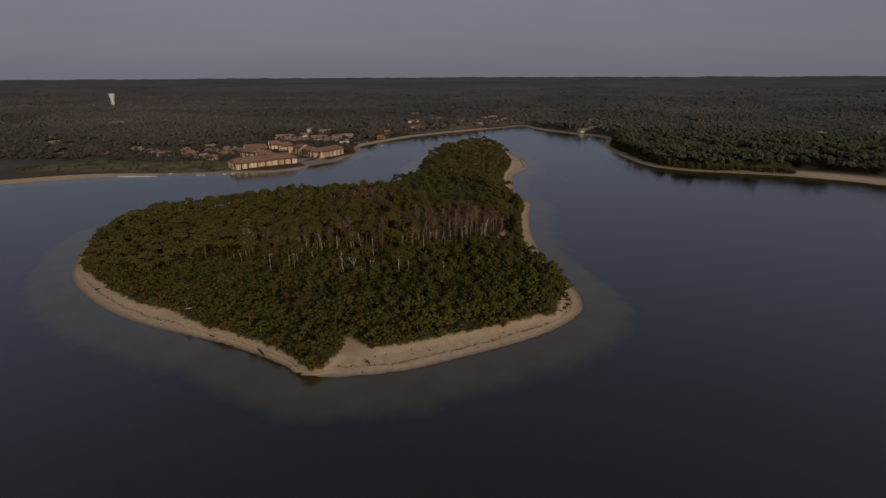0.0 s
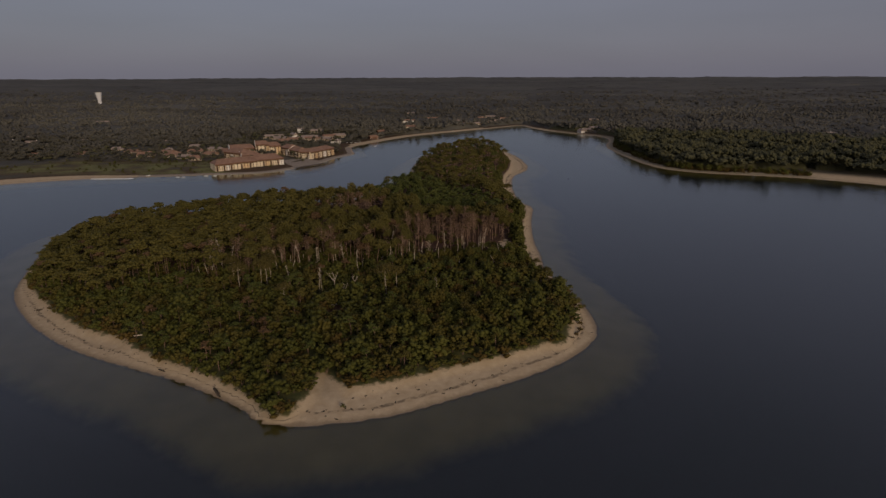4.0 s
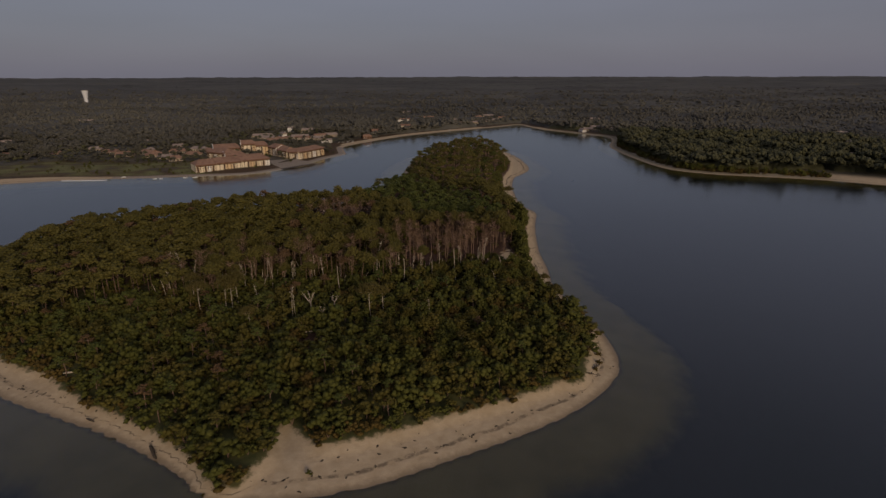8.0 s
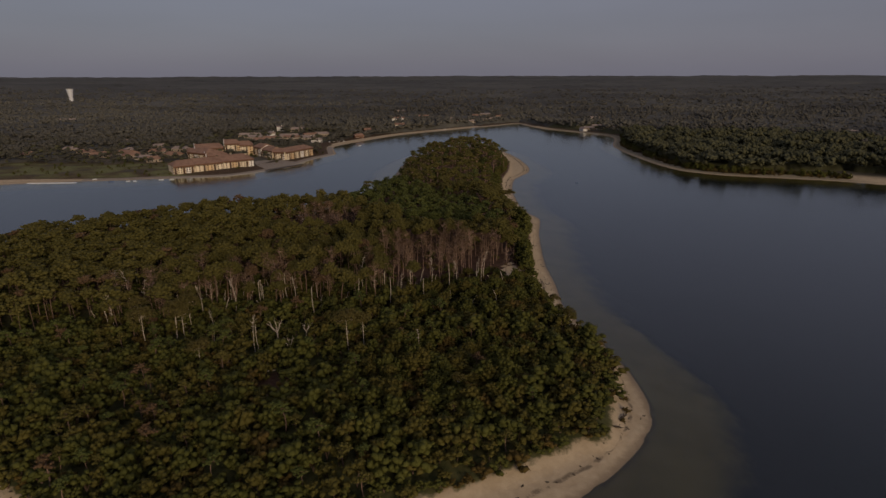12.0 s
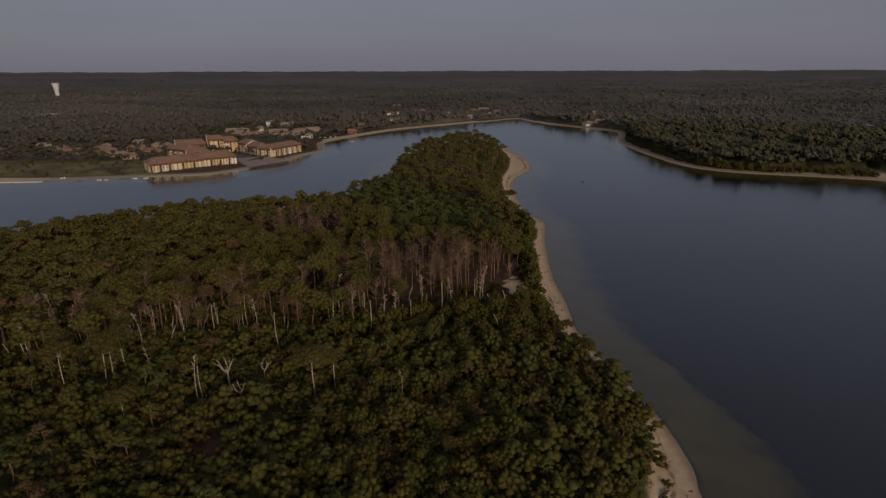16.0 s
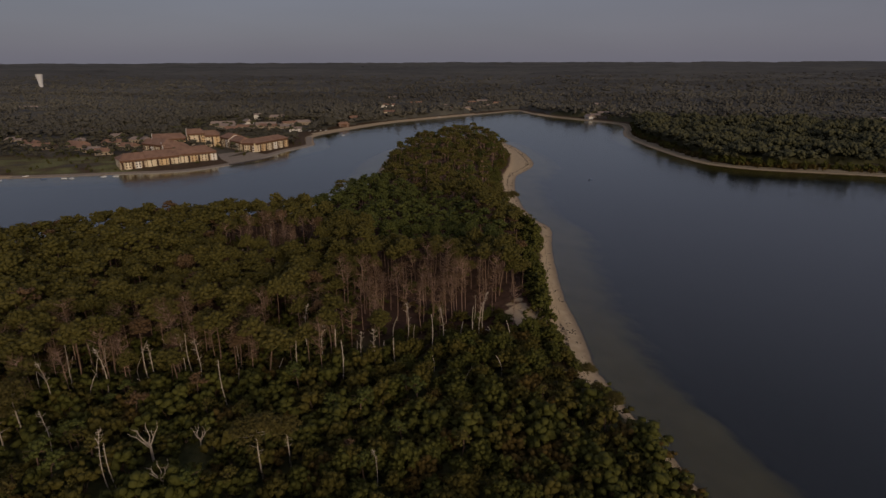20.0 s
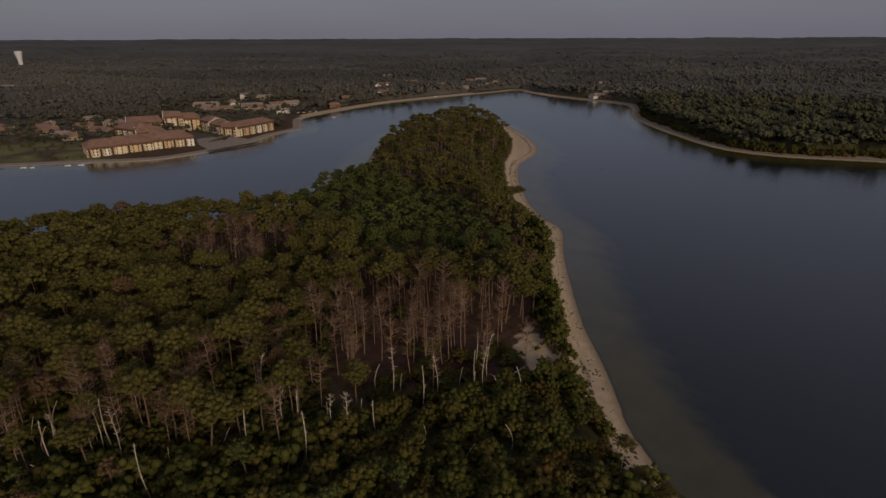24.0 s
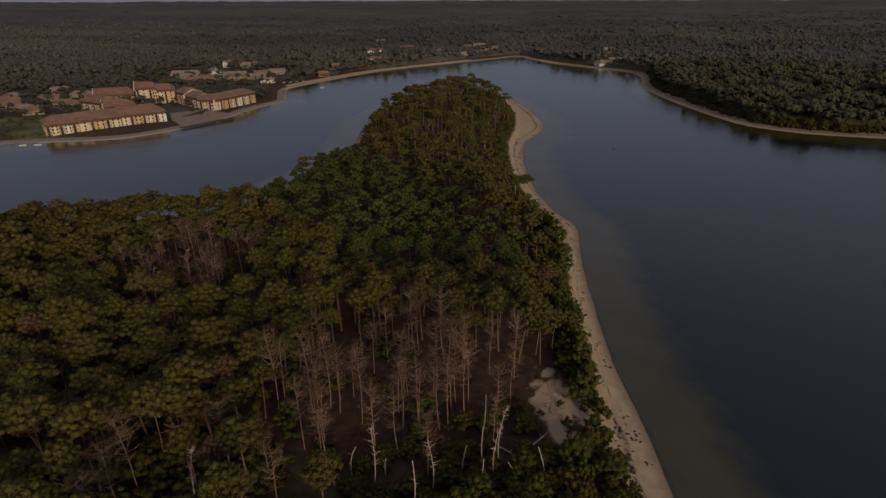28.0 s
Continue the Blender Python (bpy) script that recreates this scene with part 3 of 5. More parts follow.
def forked_snag(seed):
    """A dead oak: short stem that forks into twisted, tapering limbs."""
    rng = np.random.default_rng(seed)
    wood = [limb([(0, 0, 0), (0.1, 0, 2.2), (0, 0.1, 3.6)], [0.24, 0.2, 0.17], 6)]
    for k in range(6):
        w = 6.2832 * k / 6 + rng.uniform(-0.4, 0.4)
        pts, p, d = [], np.array([0, 0.1, 3.5 - 0.3 * (k % 3)]), np.array([0.5 * math.cos(w), 0.5 * math.sin(w), rng.uniform(0.8, 1.4)])
        for s in range(6):
            pts.append(p.copy())
            p = p + d * 0.75 + rng.normal(scale=0.22, size=3)
            d[2] = d[2] * 0.9 + 0.1
        wood.append(limb(pts, np.linspace(0.13, 0.02, 6), 4))
        wood.append(limb([pts[3], pts[3] + [rng.normal(), rng.normal(), 0.9]], [0.05, 0.015], 3))
    return join(wood), None


def clump(seed, puff_count, count, size, h, spread, low=0.55, flat=0.6):
    """A far tree: a core with small uneven leafy clumps round it."""
    rng = np.random.default_rng(seed)
    core = [(0, 0, h - 0.55 * spread, spread * 0.56)]
    puffs = []
    for k in range(puff_count):
        w, d = 2.4 * k + rng.uniform(-0.4, 0.4), spread * math.sqrt((k + 0.3) / puff_count) * 0.78
        r = spread * rng.uniform(0.26, 0.42)
        puffs.append((d * math.cos(w), d * math.sin(w), h * (1 - (1 - low) * rng.uniform(0.4, 1.2) * (d / spread) ** 1.3) - 0.5 * r, r))
    pieces = [bulk(rng, core, 1.0, flat), bulk(rng, puffs, 1.0, 0.85, True)]
    return join(pieces + ([leaves(rng, puffs, count, size, 0.6)] if count else []))


def scatter(rng, x0, x1, y0, y1, gap):
    gx, gy = np.meshgrid(np.arange(x0, x1, gap, dtype=float), np.arange(y0, y1, gap, dtype=float))
    q = np.stack([gx.ravel(), gy.ravel()], 1)
    q[:, 0] += gap * 0.5 * (np.round(q[:, 1] / gap) % 2)
    return q + rng.uniform(-0.42, 0.42, q.shape) * gap


def spread_out(name, label, category, shapes, spots, mats, kind="stuff", soft=True):
    """One mesh of many plants. shapes: templates as tuples of (verts, faces) a material; spots: x, y, z, turn, scale, stretch, template."""
    vs, fs, ws, k = [], [], [], 0
    for j, shape in enumerate(shapes):
        sp = spots[spots[:, 6] == j]
        if not len(sp):
            continue
        c, s = np.cos(sp[:, 3])[:, None], np.sin(sp[:, 3])[:, None]
        for which, vf in enumerate(shape):
            if vf is None:
                continue
            v, f = vf
            x = sp[:, 0, None] + sp[:, 4, None] * (c * v[None, :, 0] - s * v[None, :, 1])
            y = sp[:, 1, None] + sp[:, 4, None] * (s * v[None, :, 0] + c * v[None, :, 1])
            z = sp[:, 2, None] + sp[:, 5, None] * v[None, :, 2]
            vs.append(np.stack([x, y, z], -1).reshape(-1, 3))
            fs.append((f[None] + (np.arange(len(sp)) * len(v))[:, None, None]).reshape(-1, 3) + k)
            ws.append(np.full(len(sp) * len(f), which))
            k += len(sp) * len(v)
    me = mesh_from(name, np.concatenate(vs), np.concatenate(fs), mats, np.concatenate(ws), soft)
    return tagged(new(name, me), label, category, kind=kind)


def one_by_one(name, shapes, spots, mats, names, label, category, group):
    """The same, but each plant a thing with its own parts; alike plants share their meshes."""
    models = {}
    for row in spots:
        j = int(row[6])
        m = Matrix.Translation(row[:3]) @ Matrix.Rotation(row[3], 4, "Z") @ Matrix.Diagonal((row[4], row[4], row[5], 1))
        if j not in models:
            ob = thing(name, Matrix(), label[j] if isinstance(label, list) else label, category, group)
            for nm, vf, mt in zip(names, shapes[j], mats):
                if vf is not None:
                    nm = nm if isinstance(nm, str) else nm[j]
                    made = part_of(nm, mesh_from(nm, vf[0], vf[1], [mt[j] if isinstance(mt, list) else mt], None, True), ob)
                    if nm == "dry_crown":
                        tagged(made, kind="stuff")
            ob.matrix_basis = m
            models[j] = ob, m
        else:
            ob = models[j][0]
            ob.scale = (1, 1, 1)
            copy_thing(ob, m)
    for ob, m in models.values():
        ob.matrix_basis = m


rng = np.random.default_rng(7)


def stand(q, rng, kinds, lo, hi):
    """Rows for plants at q: on the ground, with random turn, size and template."""
    z = relief(q)[0]
    n = len(q)
    sc = rng.uniform(lo, hi, n)
    return np.c_[q, z - 0.15, rng.uniform(0, 6.28, n), sc, sc * rng.uniform(0.9, 1.1, n), rng.integers(0, kinds, n)]


def tall_from(x):
    """Where, going inland from the south shore, the tall pines begin."""
    return np.interp(x, [-240, -210, -160, -121, -100, -75, -41, -4, 15, 45, 62], [330, 300, 268, 288, 292, 303, 309, 311, 323, 333, 338])


def live_from(x):
    """Where the living crowns begin behind the dead stand."""
    return np.interp(x, [-20, -14, -5, 6, 15, 24, 33, 40, 47], [352, 364, 371, 373, 372, 370, 365, 360, 356])


# the wood on the island
q = scatter(rng, -245, 110, 180, 840, 5.8)
v = inside(q, SCRUB)
tall = (q[:, 1] > tall_from(q[:, 0]) + rng.normal(scale=4, size=len(q))) & (v > 4 + 6 * (q[:, 1] < 640) * (q[:, 0] > 20))
band = q[:, 1] - tall_from(q[:, 0])
east_stand = (q[:, 0] > -16 + 3 * np.sin(q[:, 1] * 0.4)) & (q[:, 0] < 47) & (q[:, 1] < live_from(q[:, 0]))
west_stand = (q[:, 0] > -118) & (q[:, 0] <= -18) & (band < 26)
grove = np.hypot((q[:, 0] + 55) * 0.8, (q[:, 1] - 403) * 0.85) < 16
opening = (np.hypot((q[:, 0] - 42) / 9, (q[:, 1] - 352) / 16) < 1)
dying = tall & (east_stand | grove | (west_stand & (rng.random(len(q)) < 0.3))) & ~opening
live = tall & ~(east_stand & (rng.random(len(q)) < 0.97)) & ~(grove & (rng.random(len(q)) < 0.97)) & ~(dying & ~east_stand)
live = live & ~((band < 30) & west_stand & (rng.random(len(q)) < 0.12))

edge = np.clip(v / 26, 0.0, 1.0)
rows = stand(q, rng, 4, 0.78, 1.30)
rows[:, 5] = 0.45 * rows[:, 5] + 0.55 * rng.uniform(0.76, 1.16, len(rows))
rows[:, 5] *= (0.66 + 0.34 * edge) * np.interp(q[:, 0], [-240, -200, -150, -90], [0.58, 0.74, 0.86, 1.0])
rows[:, 5] *= 1 + 0.10 * np.clip(rolling(q, 38), -1.3, 1.3)
YOUNG = smooth([(-60, 476), (-49, 502), (-25, 556), (1, 500), (25, 474), (42, 430), (44, 396), (33, 386), (13, 394), (-3, 399), (-20, 416)], 2)
young = inside(q, YOUNG) + rng.normal(scale=3, size=len(q)) > 0
rows[:, 6] = np.where(young, 4 + rows[:, 6] % 2, np.where(rng.random(len(q)) < 0.07, 6, rows[:, 6]))
tip = (q[:, 1] > 505) & ~young
rows[tip, 6] = np.where(rng.random(tip.sum()) < 0.22, 4, 7 + rows[tip, 6] % 2)
rows[young, 5] *= 0.9
thinned = tip & (rng.random(len(q)) < np.where(q[:, 1] > 700, 0.38, 0.57))
rows[q[:, 1] > 570, 5] *= rng.uniform(0.85, 1.12, (q[:, 1] > 570).sum())
rows_live = rows[live & ~thinned]
near = np.argsort(np.hypot(rows_live[:, 0] + 5, (rows_live[:, 1] - 330)))


def species(shape, slot, slots=4, pale=False):
    """Bark first, then the leaves in the slot of their kind; grey bark last."""
    wood, leaf = shape
    return (None if pale else wood, *[leaf if k == slot else None for k in range(slots - 1)], wood if pale else None)


def pine_set(seed, lobe_count, per, count, size, sides, coarse=False):
    old = [species(pine(seed + k, 15.0 + 0.8 * k, 3.15 + 0.2 * k, lobe_count, per, count, size, sides, coarse=coarse), 0) for k in range(4)]
    fresh = [species(pine(seed + 5 + k, 14.0 + k, 3.0, lobe_count, per, count, size * 0.9, sides, 1.0, coarse=coarse), 1) for k in range(2)]
    ailing = species(pine(seed + 8, 15.5, 2.9, lobe_count - 1, per, count, size * 0.9, sides), 2)
    open_grown = [species(pine(seed + 9 + k, 15.6, 2.9 + 0.3 * k, lobe_count, per, count, size, max(sides, 4), 0.3), 0, pale=True) for k in range(2)]
    return old + fresh + [ailing] + open_grown


PINE_LABEL = ["tall maritime pine with bare trunk and olive-green clumped crown"] * 4 + ["younger pine with dense dark green crown in the wood"] * 2 \
    + ["ailing maritime pine with thin russet-brown crown"] + ["open-grown maritime pine with pale trunk and flat crown"] * 2
PINE_MATS = [M_BARK, M_PINE, M_PINE_GREEN, M_PINE_DRY, M_DYING]
one_by_one("pine_tree", pine_set(10, 11, 6, 28, 0.24, 6), rows_live[near[:300]], PINE_MATS, ["trunk", "crown", "crown", "crown", "trunk"],
           PINE_LABEL, "pine tree", "pines of the island wood")
rest = rows_live[near[300:]]
for sort, far_off in ((pine_set(30, 8, 3, 11, 0.32, 3), rest[:, 1] < 455), (pine_set(30, 8, 3, 10, 0.33, 3, True), rest[:, 1] >= 455)):
    spread_out("pine_wood", "dense wood of tall olive-green maritime pines", "pine wood", sort, rest[far_off], PINE_MATS)

q2 = scatter(rng, -120, 50, 285, 432, 4.5)
v2 = inside(q2, SCRUB)
b2 = q2[:, 1] - tall_from(q2[:, 0])
thin = (q2[:, 0] > -18) & (q2[:, 0] < 46) & (b2 > -3) & (q2[:, 1] < live_from(q2[:, 0]) + 3) & (rng.random(len(q2)) < 0.56)
west2 = (q2[:, 0] > -118) & (q2[:, 0] <= -18) & (b2 > -3) & (b2 < 24) & (rng.random(len(q2)) < 0.6)
grove2 = (np.hypot((q2[:, 0] + 55) * 0.8, (q2[:, 1] - 405) * 0.85) < 15) & (rng.random(len(q2)) < 0.5)
keep = (thin | west2 | grove2) & (v2 > 4) & ~((np.hypot((q2[:, 0] - 42) / 9, (q2[:, 1] - 352) / 15) < 1) & (rng.random(len(q2)) < 0.8))
front = b2 < 20
rows_dead = stand(q2[keep], rng, 3, 0.85, 1.15)
rows_dead[(rows_dead[:, 1] > 385) & (rng.random(len(rows_dead)) < 0.2), 6] = 4
rows_dead[front[keep] & (rng.random(keep.sum()) < np.where(rows_dead[:, 0] > -18, 0.62, 0.5)) & (rows_dead[:, 6] < 3), 6] += 3
DEAD = [dead_pine(50, 15.5, 30, 44), dead_pine(51, 16.5, 44, 50), dead_pine(52, 14.5, 18, 40),
        dead_pine(53, 11.5, 0, 10, True), dead_pine(54, 14.0, 0, 30, False, 0.5), dead_pine(55, 7.0, 0, 4, True), forked_snag(56)]
DEAD_LABEL = ["dying maritime pine, bare grey limbs with dry brown needles"] * 3 + ["bleached dead pine snag, broken off without bark",
              "dead pine with bare bleached limbs", "short bleached stump of a broken pine", "forked bleached dead tree with twisted limbs"]
near = np.argsort(np.hypot(rows_dead[:, 0] - 10, rows_dead[:, 1] - 325))
one_by_one("dead_pine", DEAD, rows_dead[near[:300]], [[M_DYING] * 3 + [M_DEAD] * 4, M_PINE_DRY], ["trunk", "dry_crown"], DEAD_LABEL, "dead tree", "dead pines of the stand")
if len(near) > 300:
    spread_out("dying_pines", "dying pines with brown needles in the wood", "dead trees", DEAD, rows_dead[near[300:]], [M_DYING, M_PINE_DRY])

# snags and lone pines that stand in the scrub
SNAGS = [(-52.9, 272.5, 4, 1.0), (-51.8, 273.2, 3, 0.95), (-41.0, 271.0, 6, 1.0), (-69.9, 281.9, 4, 0.8), (0.3, 271.5, 4, 0.65), (-61.6, 311.5, 4, 0.85), (-78.2, 304.7, 3, 1.1),
         (-47.5, 280.1, 6, 1.25), (-38.8, 283.5, 6, 0.9), (-75.7, 310.4, 5, 0.8), (-39.2, 300.6, 3, 1.1), (-82.3, 318.4, 4, 0.8), (-89.8, 320.6, 4, 0.9), (-67.6, 314.5, 5, 0.9),
         (-52.2, 313.1, 3, 1.15), (-122.8, 335.7, 3, 1.2), (20, 306, 5, 0.9), (30, 312, 5, 1.0), (12, 314, 5, 0.8)]
one_by_one("dead_pine", DEAD, np.array([(x, y, relief(np.array([[x, y]]))[0][0], x, s, s, j) for x, y, j, s in SNAGS]), [[M_DYING] * 3 + [M_DEAD] * 4, M_PINE_DRY],
           ["trunk", "dry_crown"], DEAD_LABEL, "dead tree", "snags in the scrub")
LONE = [(-22.8, 274, 1.0), (-18.3, 278, 0.85), (-83.5, 284.5, 0.95), (-80.1, 282.8, 0.9), (-79.6, 288.1, 1.0), (58.5, 487, 0.95), (54, 487, 0.8), (51.6, 307, 0.62), (54.8, 294, 0.55), (52, 300, 0.5), (-92, 280, 0.95), (12, 246, 0.55), (-66, 262, 0.7), (-98, 289, 1.0)]
one_by_one("pine_tree", [pine(70, 15.0, 5.0, 14, 5, 46, 0.26, 6, 0.3, True), pine(71, 14.0, 3.8, 11, 5, 46, 0.26, 6, 0.35, True)],
           np.array([(x, y, relief(np.array([[x, y]]))[0][0], y, s, s, k % 2) for k, (x, y, s) in enumerate(LONE)]), [M_DEAD, M_PINE_BROWN],
           ["trunk", "crown"], "lone maritime pine with thin flat crown above the scrub", "pine tree", "lone pines")

# evergreen scrub
q = scatter(rng, -245, 110, 178, 840, 3.75)
v = inside(q, SCRUB)
b = q[:, 1] - tall_from(q[:, 0])
belt = (v < 9 + 3 * rng.random(len(q))) & ~((q[:, 0] > 25) & (q[:, 1] > 336) & (q[:, 1] < 358) & (v < 7))
under = (q[:, 0] > -118) & (q[:, 0] < 48) & (b < 30) & (rng.random(len(q)) < np.where(q[:, 0] < -15, 0.95, np.clip(0.98 - b / 30, 0.16, 1)))
keep = (v > 0.0) & ((b < 2) | belt | under | (rng.random(len(q)) < np.where((q[:, 1] < 430) & (q[:, 0] < -14), 0.42, np.where(q[:, 1] > 505, 0.3, 0.1))))
keep &= ~((np.minimum(np.hypot((q[:, 0] - 41.5) / 5.0, (q[:, 1] - 353) / 15), np.hypot((q[:, 0] - 51) / 3.2, (q[:, 1] - 352) / 8)) < 1) & (rng.random(len(q)) < 0.92))
keep &= ~((q[:, 0] > 30) & (q[:, 1] > 330) & (v < 2.4))
keep &= ~((np.hypot((q[:, 0] + 42) / 3.2, (q[:, 1] - 254) / 7) < 1) | (np.hypot((q[:, 0] - 49.0) * 0.94 + (q[:, 1] - 305) * 0.34, (q[:, 1] - 305) * 0.12) < 2.2))
rows = stand(q[keep], rng, 4, 0.7, 1.4)
lowness = 0.66 + 0.34 * np.clip(v[keep] / 9, 0, 1)
lowness *= np.where(b[keep] > 6, np.where(q[keep, 0] < -15, 0.85, 0.6), 1.0)
rows[:, 4] *= 0.75 + 0.25 * lowness
rows[:, 5] *= lowness
for x, y, *_ in SNAGS + LONE[:5]:
    rows = rows[np.hypot(rows[:, 0] - x, rows[:, 1] - y + 1.8) > 3.0]
rows[:, 5] *= 1 + 0.22 * np.clip(rolling(rows[:, :2], 22), -1.2, 1.4)
rim = inside(rows[:, :2], SCRUB) < 3.0
dice = rng.random(len(rows)) + 0.18 * rolling(rows[:, :2], 45)
rows[:, 6] = np.where(dice < 0.55, rows[:, 6], np.where(dice < 0.88, 4 + rows[:, 6] % 2, 6))
rows[rim & (rows[:, 1] < 300) & (rng.random(len(rows)) < 0.4), 6] = 6
east = (inside(rows[:, :2], SCRUB) < 8) & (rows[:, 0] > 30) & (rows[:, 1] > 355) & (rows[:, 1] < 620)
rows[east, 6] = rows[east, 6] % 4
rows[east, 4:6] *= 1.1
rows[rim & (rows[:, 0] > 42) & (rows[:, 1] < 300), 4] *= 1.35
small_pine = (rng.random(len(rows)) < 0.05 + 0.12 * (rows[:, 0] < -55)) & ~rim & (rows[:, 1] < tall_from(rows[:, 0]))
saplings = rows[small_pine]
rows = rows[~small_pine]
near = np.argsort(np.minimum(np.hypot(rows[:, 0] - 5, rows[:, 1] - 258), 0.9 * np.hypot(rows[:, 0] - 22, rows[:, 1] - 322)))


def shrub_set(seed, lobe_count, per, count, size, coarse):
    oak = [species(shrub(seed + k, 4.8 + 0.5 * k, 2.65 + 0.1 * k, lobe_count, per, count, size, coarse), 0) for k in range(4)]
    olive = [species(shrub(seed + 4 + k, 5.2 + 0.9 * k, 2.5, lobe_count, per, count, size, coarse), 1) for k in range(2)]
    return oak + olive + [species(shrub(seed + 6, 3.8, 2.6, lobe_count, per, count, size * 0.8, coarse), 2)]


SHRUB_LABEL = ["rounded evergreen shrub with dense green leaves"] * 4 + ["taller olive-green shrub of the island scrub"] * 2 + ["low russet-brown heath shrub among the scrub"]
SHRUBS_FAR = shrub_set(90, 6, 2, 13, 0.28, True)
SHRUBS_COARSE = shrub_set(90, 5, 2, 5, 0.36, True)
M_SCRUB = [M_BARK, M_OAK, M_OLIVE, M_RUSSET, M_BARK]
one_by_one("shrub", shrub_set(80, 9, 4, 36, 0.18, False), rows[near[:300]], M_SCRUB, ["stem", "foliage", "foliage", "foliage"], SHRUB_LABEL, "shrub", "scrub of the island")
rest = rows[near[300:]]
for sort, part_of_it in ((SHRUBS_FAR, rest[:, 1] < 345), (SHRUBS_COARSE, rest[:, 1] >= 345)):
    spread_out("scrub", "dense evergreen scrub along the island's edge", "scrub", sort, rest[part_of_it], M_SCRUB)
line = np.array([p for p in SCRUB_EAST if 320 < p[1] < 480], float)
k = np.linspace(0, len(line) - 1.01, 46)
q = line[k.astype(int)] + (line[k.astype(int) + 1] - line[k.astype(int)]) * (k % 1)[:, None] + np.stack([rng.uniform(-7.5, -2.2, 46), rng.uniform(-1.5, 1.5, 46)], 1)
q[:, 0] += 3.5 * (q[:, 1] < 354)
rows = stand(q, rng, 4, 0.9, 1.45)
rows[q[:, 1] < 354, 4:6] *= 0.6
spread_out("thicket", "dense green bushes at the back of the beach", "bushes", shrub_set(80, 8, 3, 12, 0.28, False), rows, M_SCRUB)
saplings[:, 6] = np.where(np.arange(len(saplings)) % 9 == 4, 2, np.arange(len(saplings)) % 2)
saplings[:, 4:6] = rng.uniform(0.8, 1.25, (len(saplings), 1))
one_by_one("young_pine", [species(pine(95, 7.0, 2.0, 6, 4, 12, 0.26), 0), species(pine(96, 8.0, 2.2, 7, 4, 12, 0.26), 1), species(pine(97, 7.5, 2.2, 5, 4, 12, 0.24), 2)],
           saplings[:220], PINE_MATS, ["trunk", "crown", "crown", "crown", "trunk"],
           ["young maritime pine with olive crown above the scrub", "young pine with green crown above the scrub", "young pine with thin russet crown above the scrub"],
           "pine tree", "young pines in the scrub")


# ---------- buildings ----------
def box(bm, x0, x1, y0, y1, z0, z1, mat_index=0):
    vs = [bm.verts.new(c) for c in ((x0, y0, z0), (x1, y0, z0), (x1, y1, z0), (x0, y1, z0), (x0, y0, z1), (x1, y0, z1), (x1, y1, z1), (x0, y1, z1))]
    for f in ((3, 2, 1, 0), (4, 5, 6, 7), (0, 1, 5, 4), (1, 2, 6, 5), (2, 3, 7, 6), (3, 0, 4, 7)):
        bm.faces.new([vs[i] for i in f]).material_index = mat_index
    return vs


def boxes(*dims):
    bm = bmesh.new()
    for d in dims:
        box(bm, *d)
    return bm


def hip_roof(length, depth, z, rise, over, hip):
    """A tiled roof: eaves slab, two long slopes; each end hipped by that many metres, or gabled (0)."""
    bm = bmesh.new()
    h0, h1 = hip if isinstance(hip, tuple) else (hip, hip)
    x0, x1, y0, y1 = -over if h0 else -0.3, length + (over if h1 else 0.3), -over, depth + over
    ym = (y0 + y1) / 2
    lo = [bm.verts.new(c) for c in ((x0, y0, z - 0.18), (x1, y0, z - 0.18), (x1, y1, z - 0.18), (x0, y1, z - 0.18))]
    up = [bm.verts.new(c) for c in ((x0, y0, z), (x1, y0, z), (x1, y1, z), (x0, y1, z))]
    r = [bm.verts.new((x0 + h0, ym, z + rise)), bm.verts.new((x1 - h1, ym, z + rise))]
    bm.faces.new(lo[::-1])
    for i in range(4):
        bm.faces.new((lo[i], lo[(i + 1) % 4], up[(i + 1) % 4], up[i]))
    bm.faces.new((up[0], up[1], r[1], r[0]))
    bm.faces.new((up[2], up[3], r[0], r[1]))
    bm.faces.new((up[1], up[2], r[1]))
    bm.faces.new((up[3], up[0], r[0]))
    return bm


def party_wall(depth, z, rise, over):
    """A rendered wall that rises above the roof along a gable."""
    bm = bmesh.new()
    ring = []
    for x in (-0.75, -0.32):
        ring.append([bm.verts.new((x, y, zz)) for y, zz in ((-over - 0.2, z - 2.2), (-over - 0.2, z + 0.45), (depth / 2, z + rise + 0.55), (depth + over, z + 0.45), (depth + over, z - 2.2))])
    a, b = ring
    bm.faces.new(a[::-1])
    bm.faces.new(b)
    for k in range(5):
        bm.faces.new((a[k], a[(k + 1) % 5], b[(k + 1) % 5], b[k]))
    bmesh.ops.recalc_face_normals(bm, faces=bm.faces)
    return bm


def shared(name, bm, mats):
    me = bpy.data.meshes.new(name)
    bm.to_mesh(me)
    bm.free()
    for m in mats:
        me.materials.append(m)
    return me


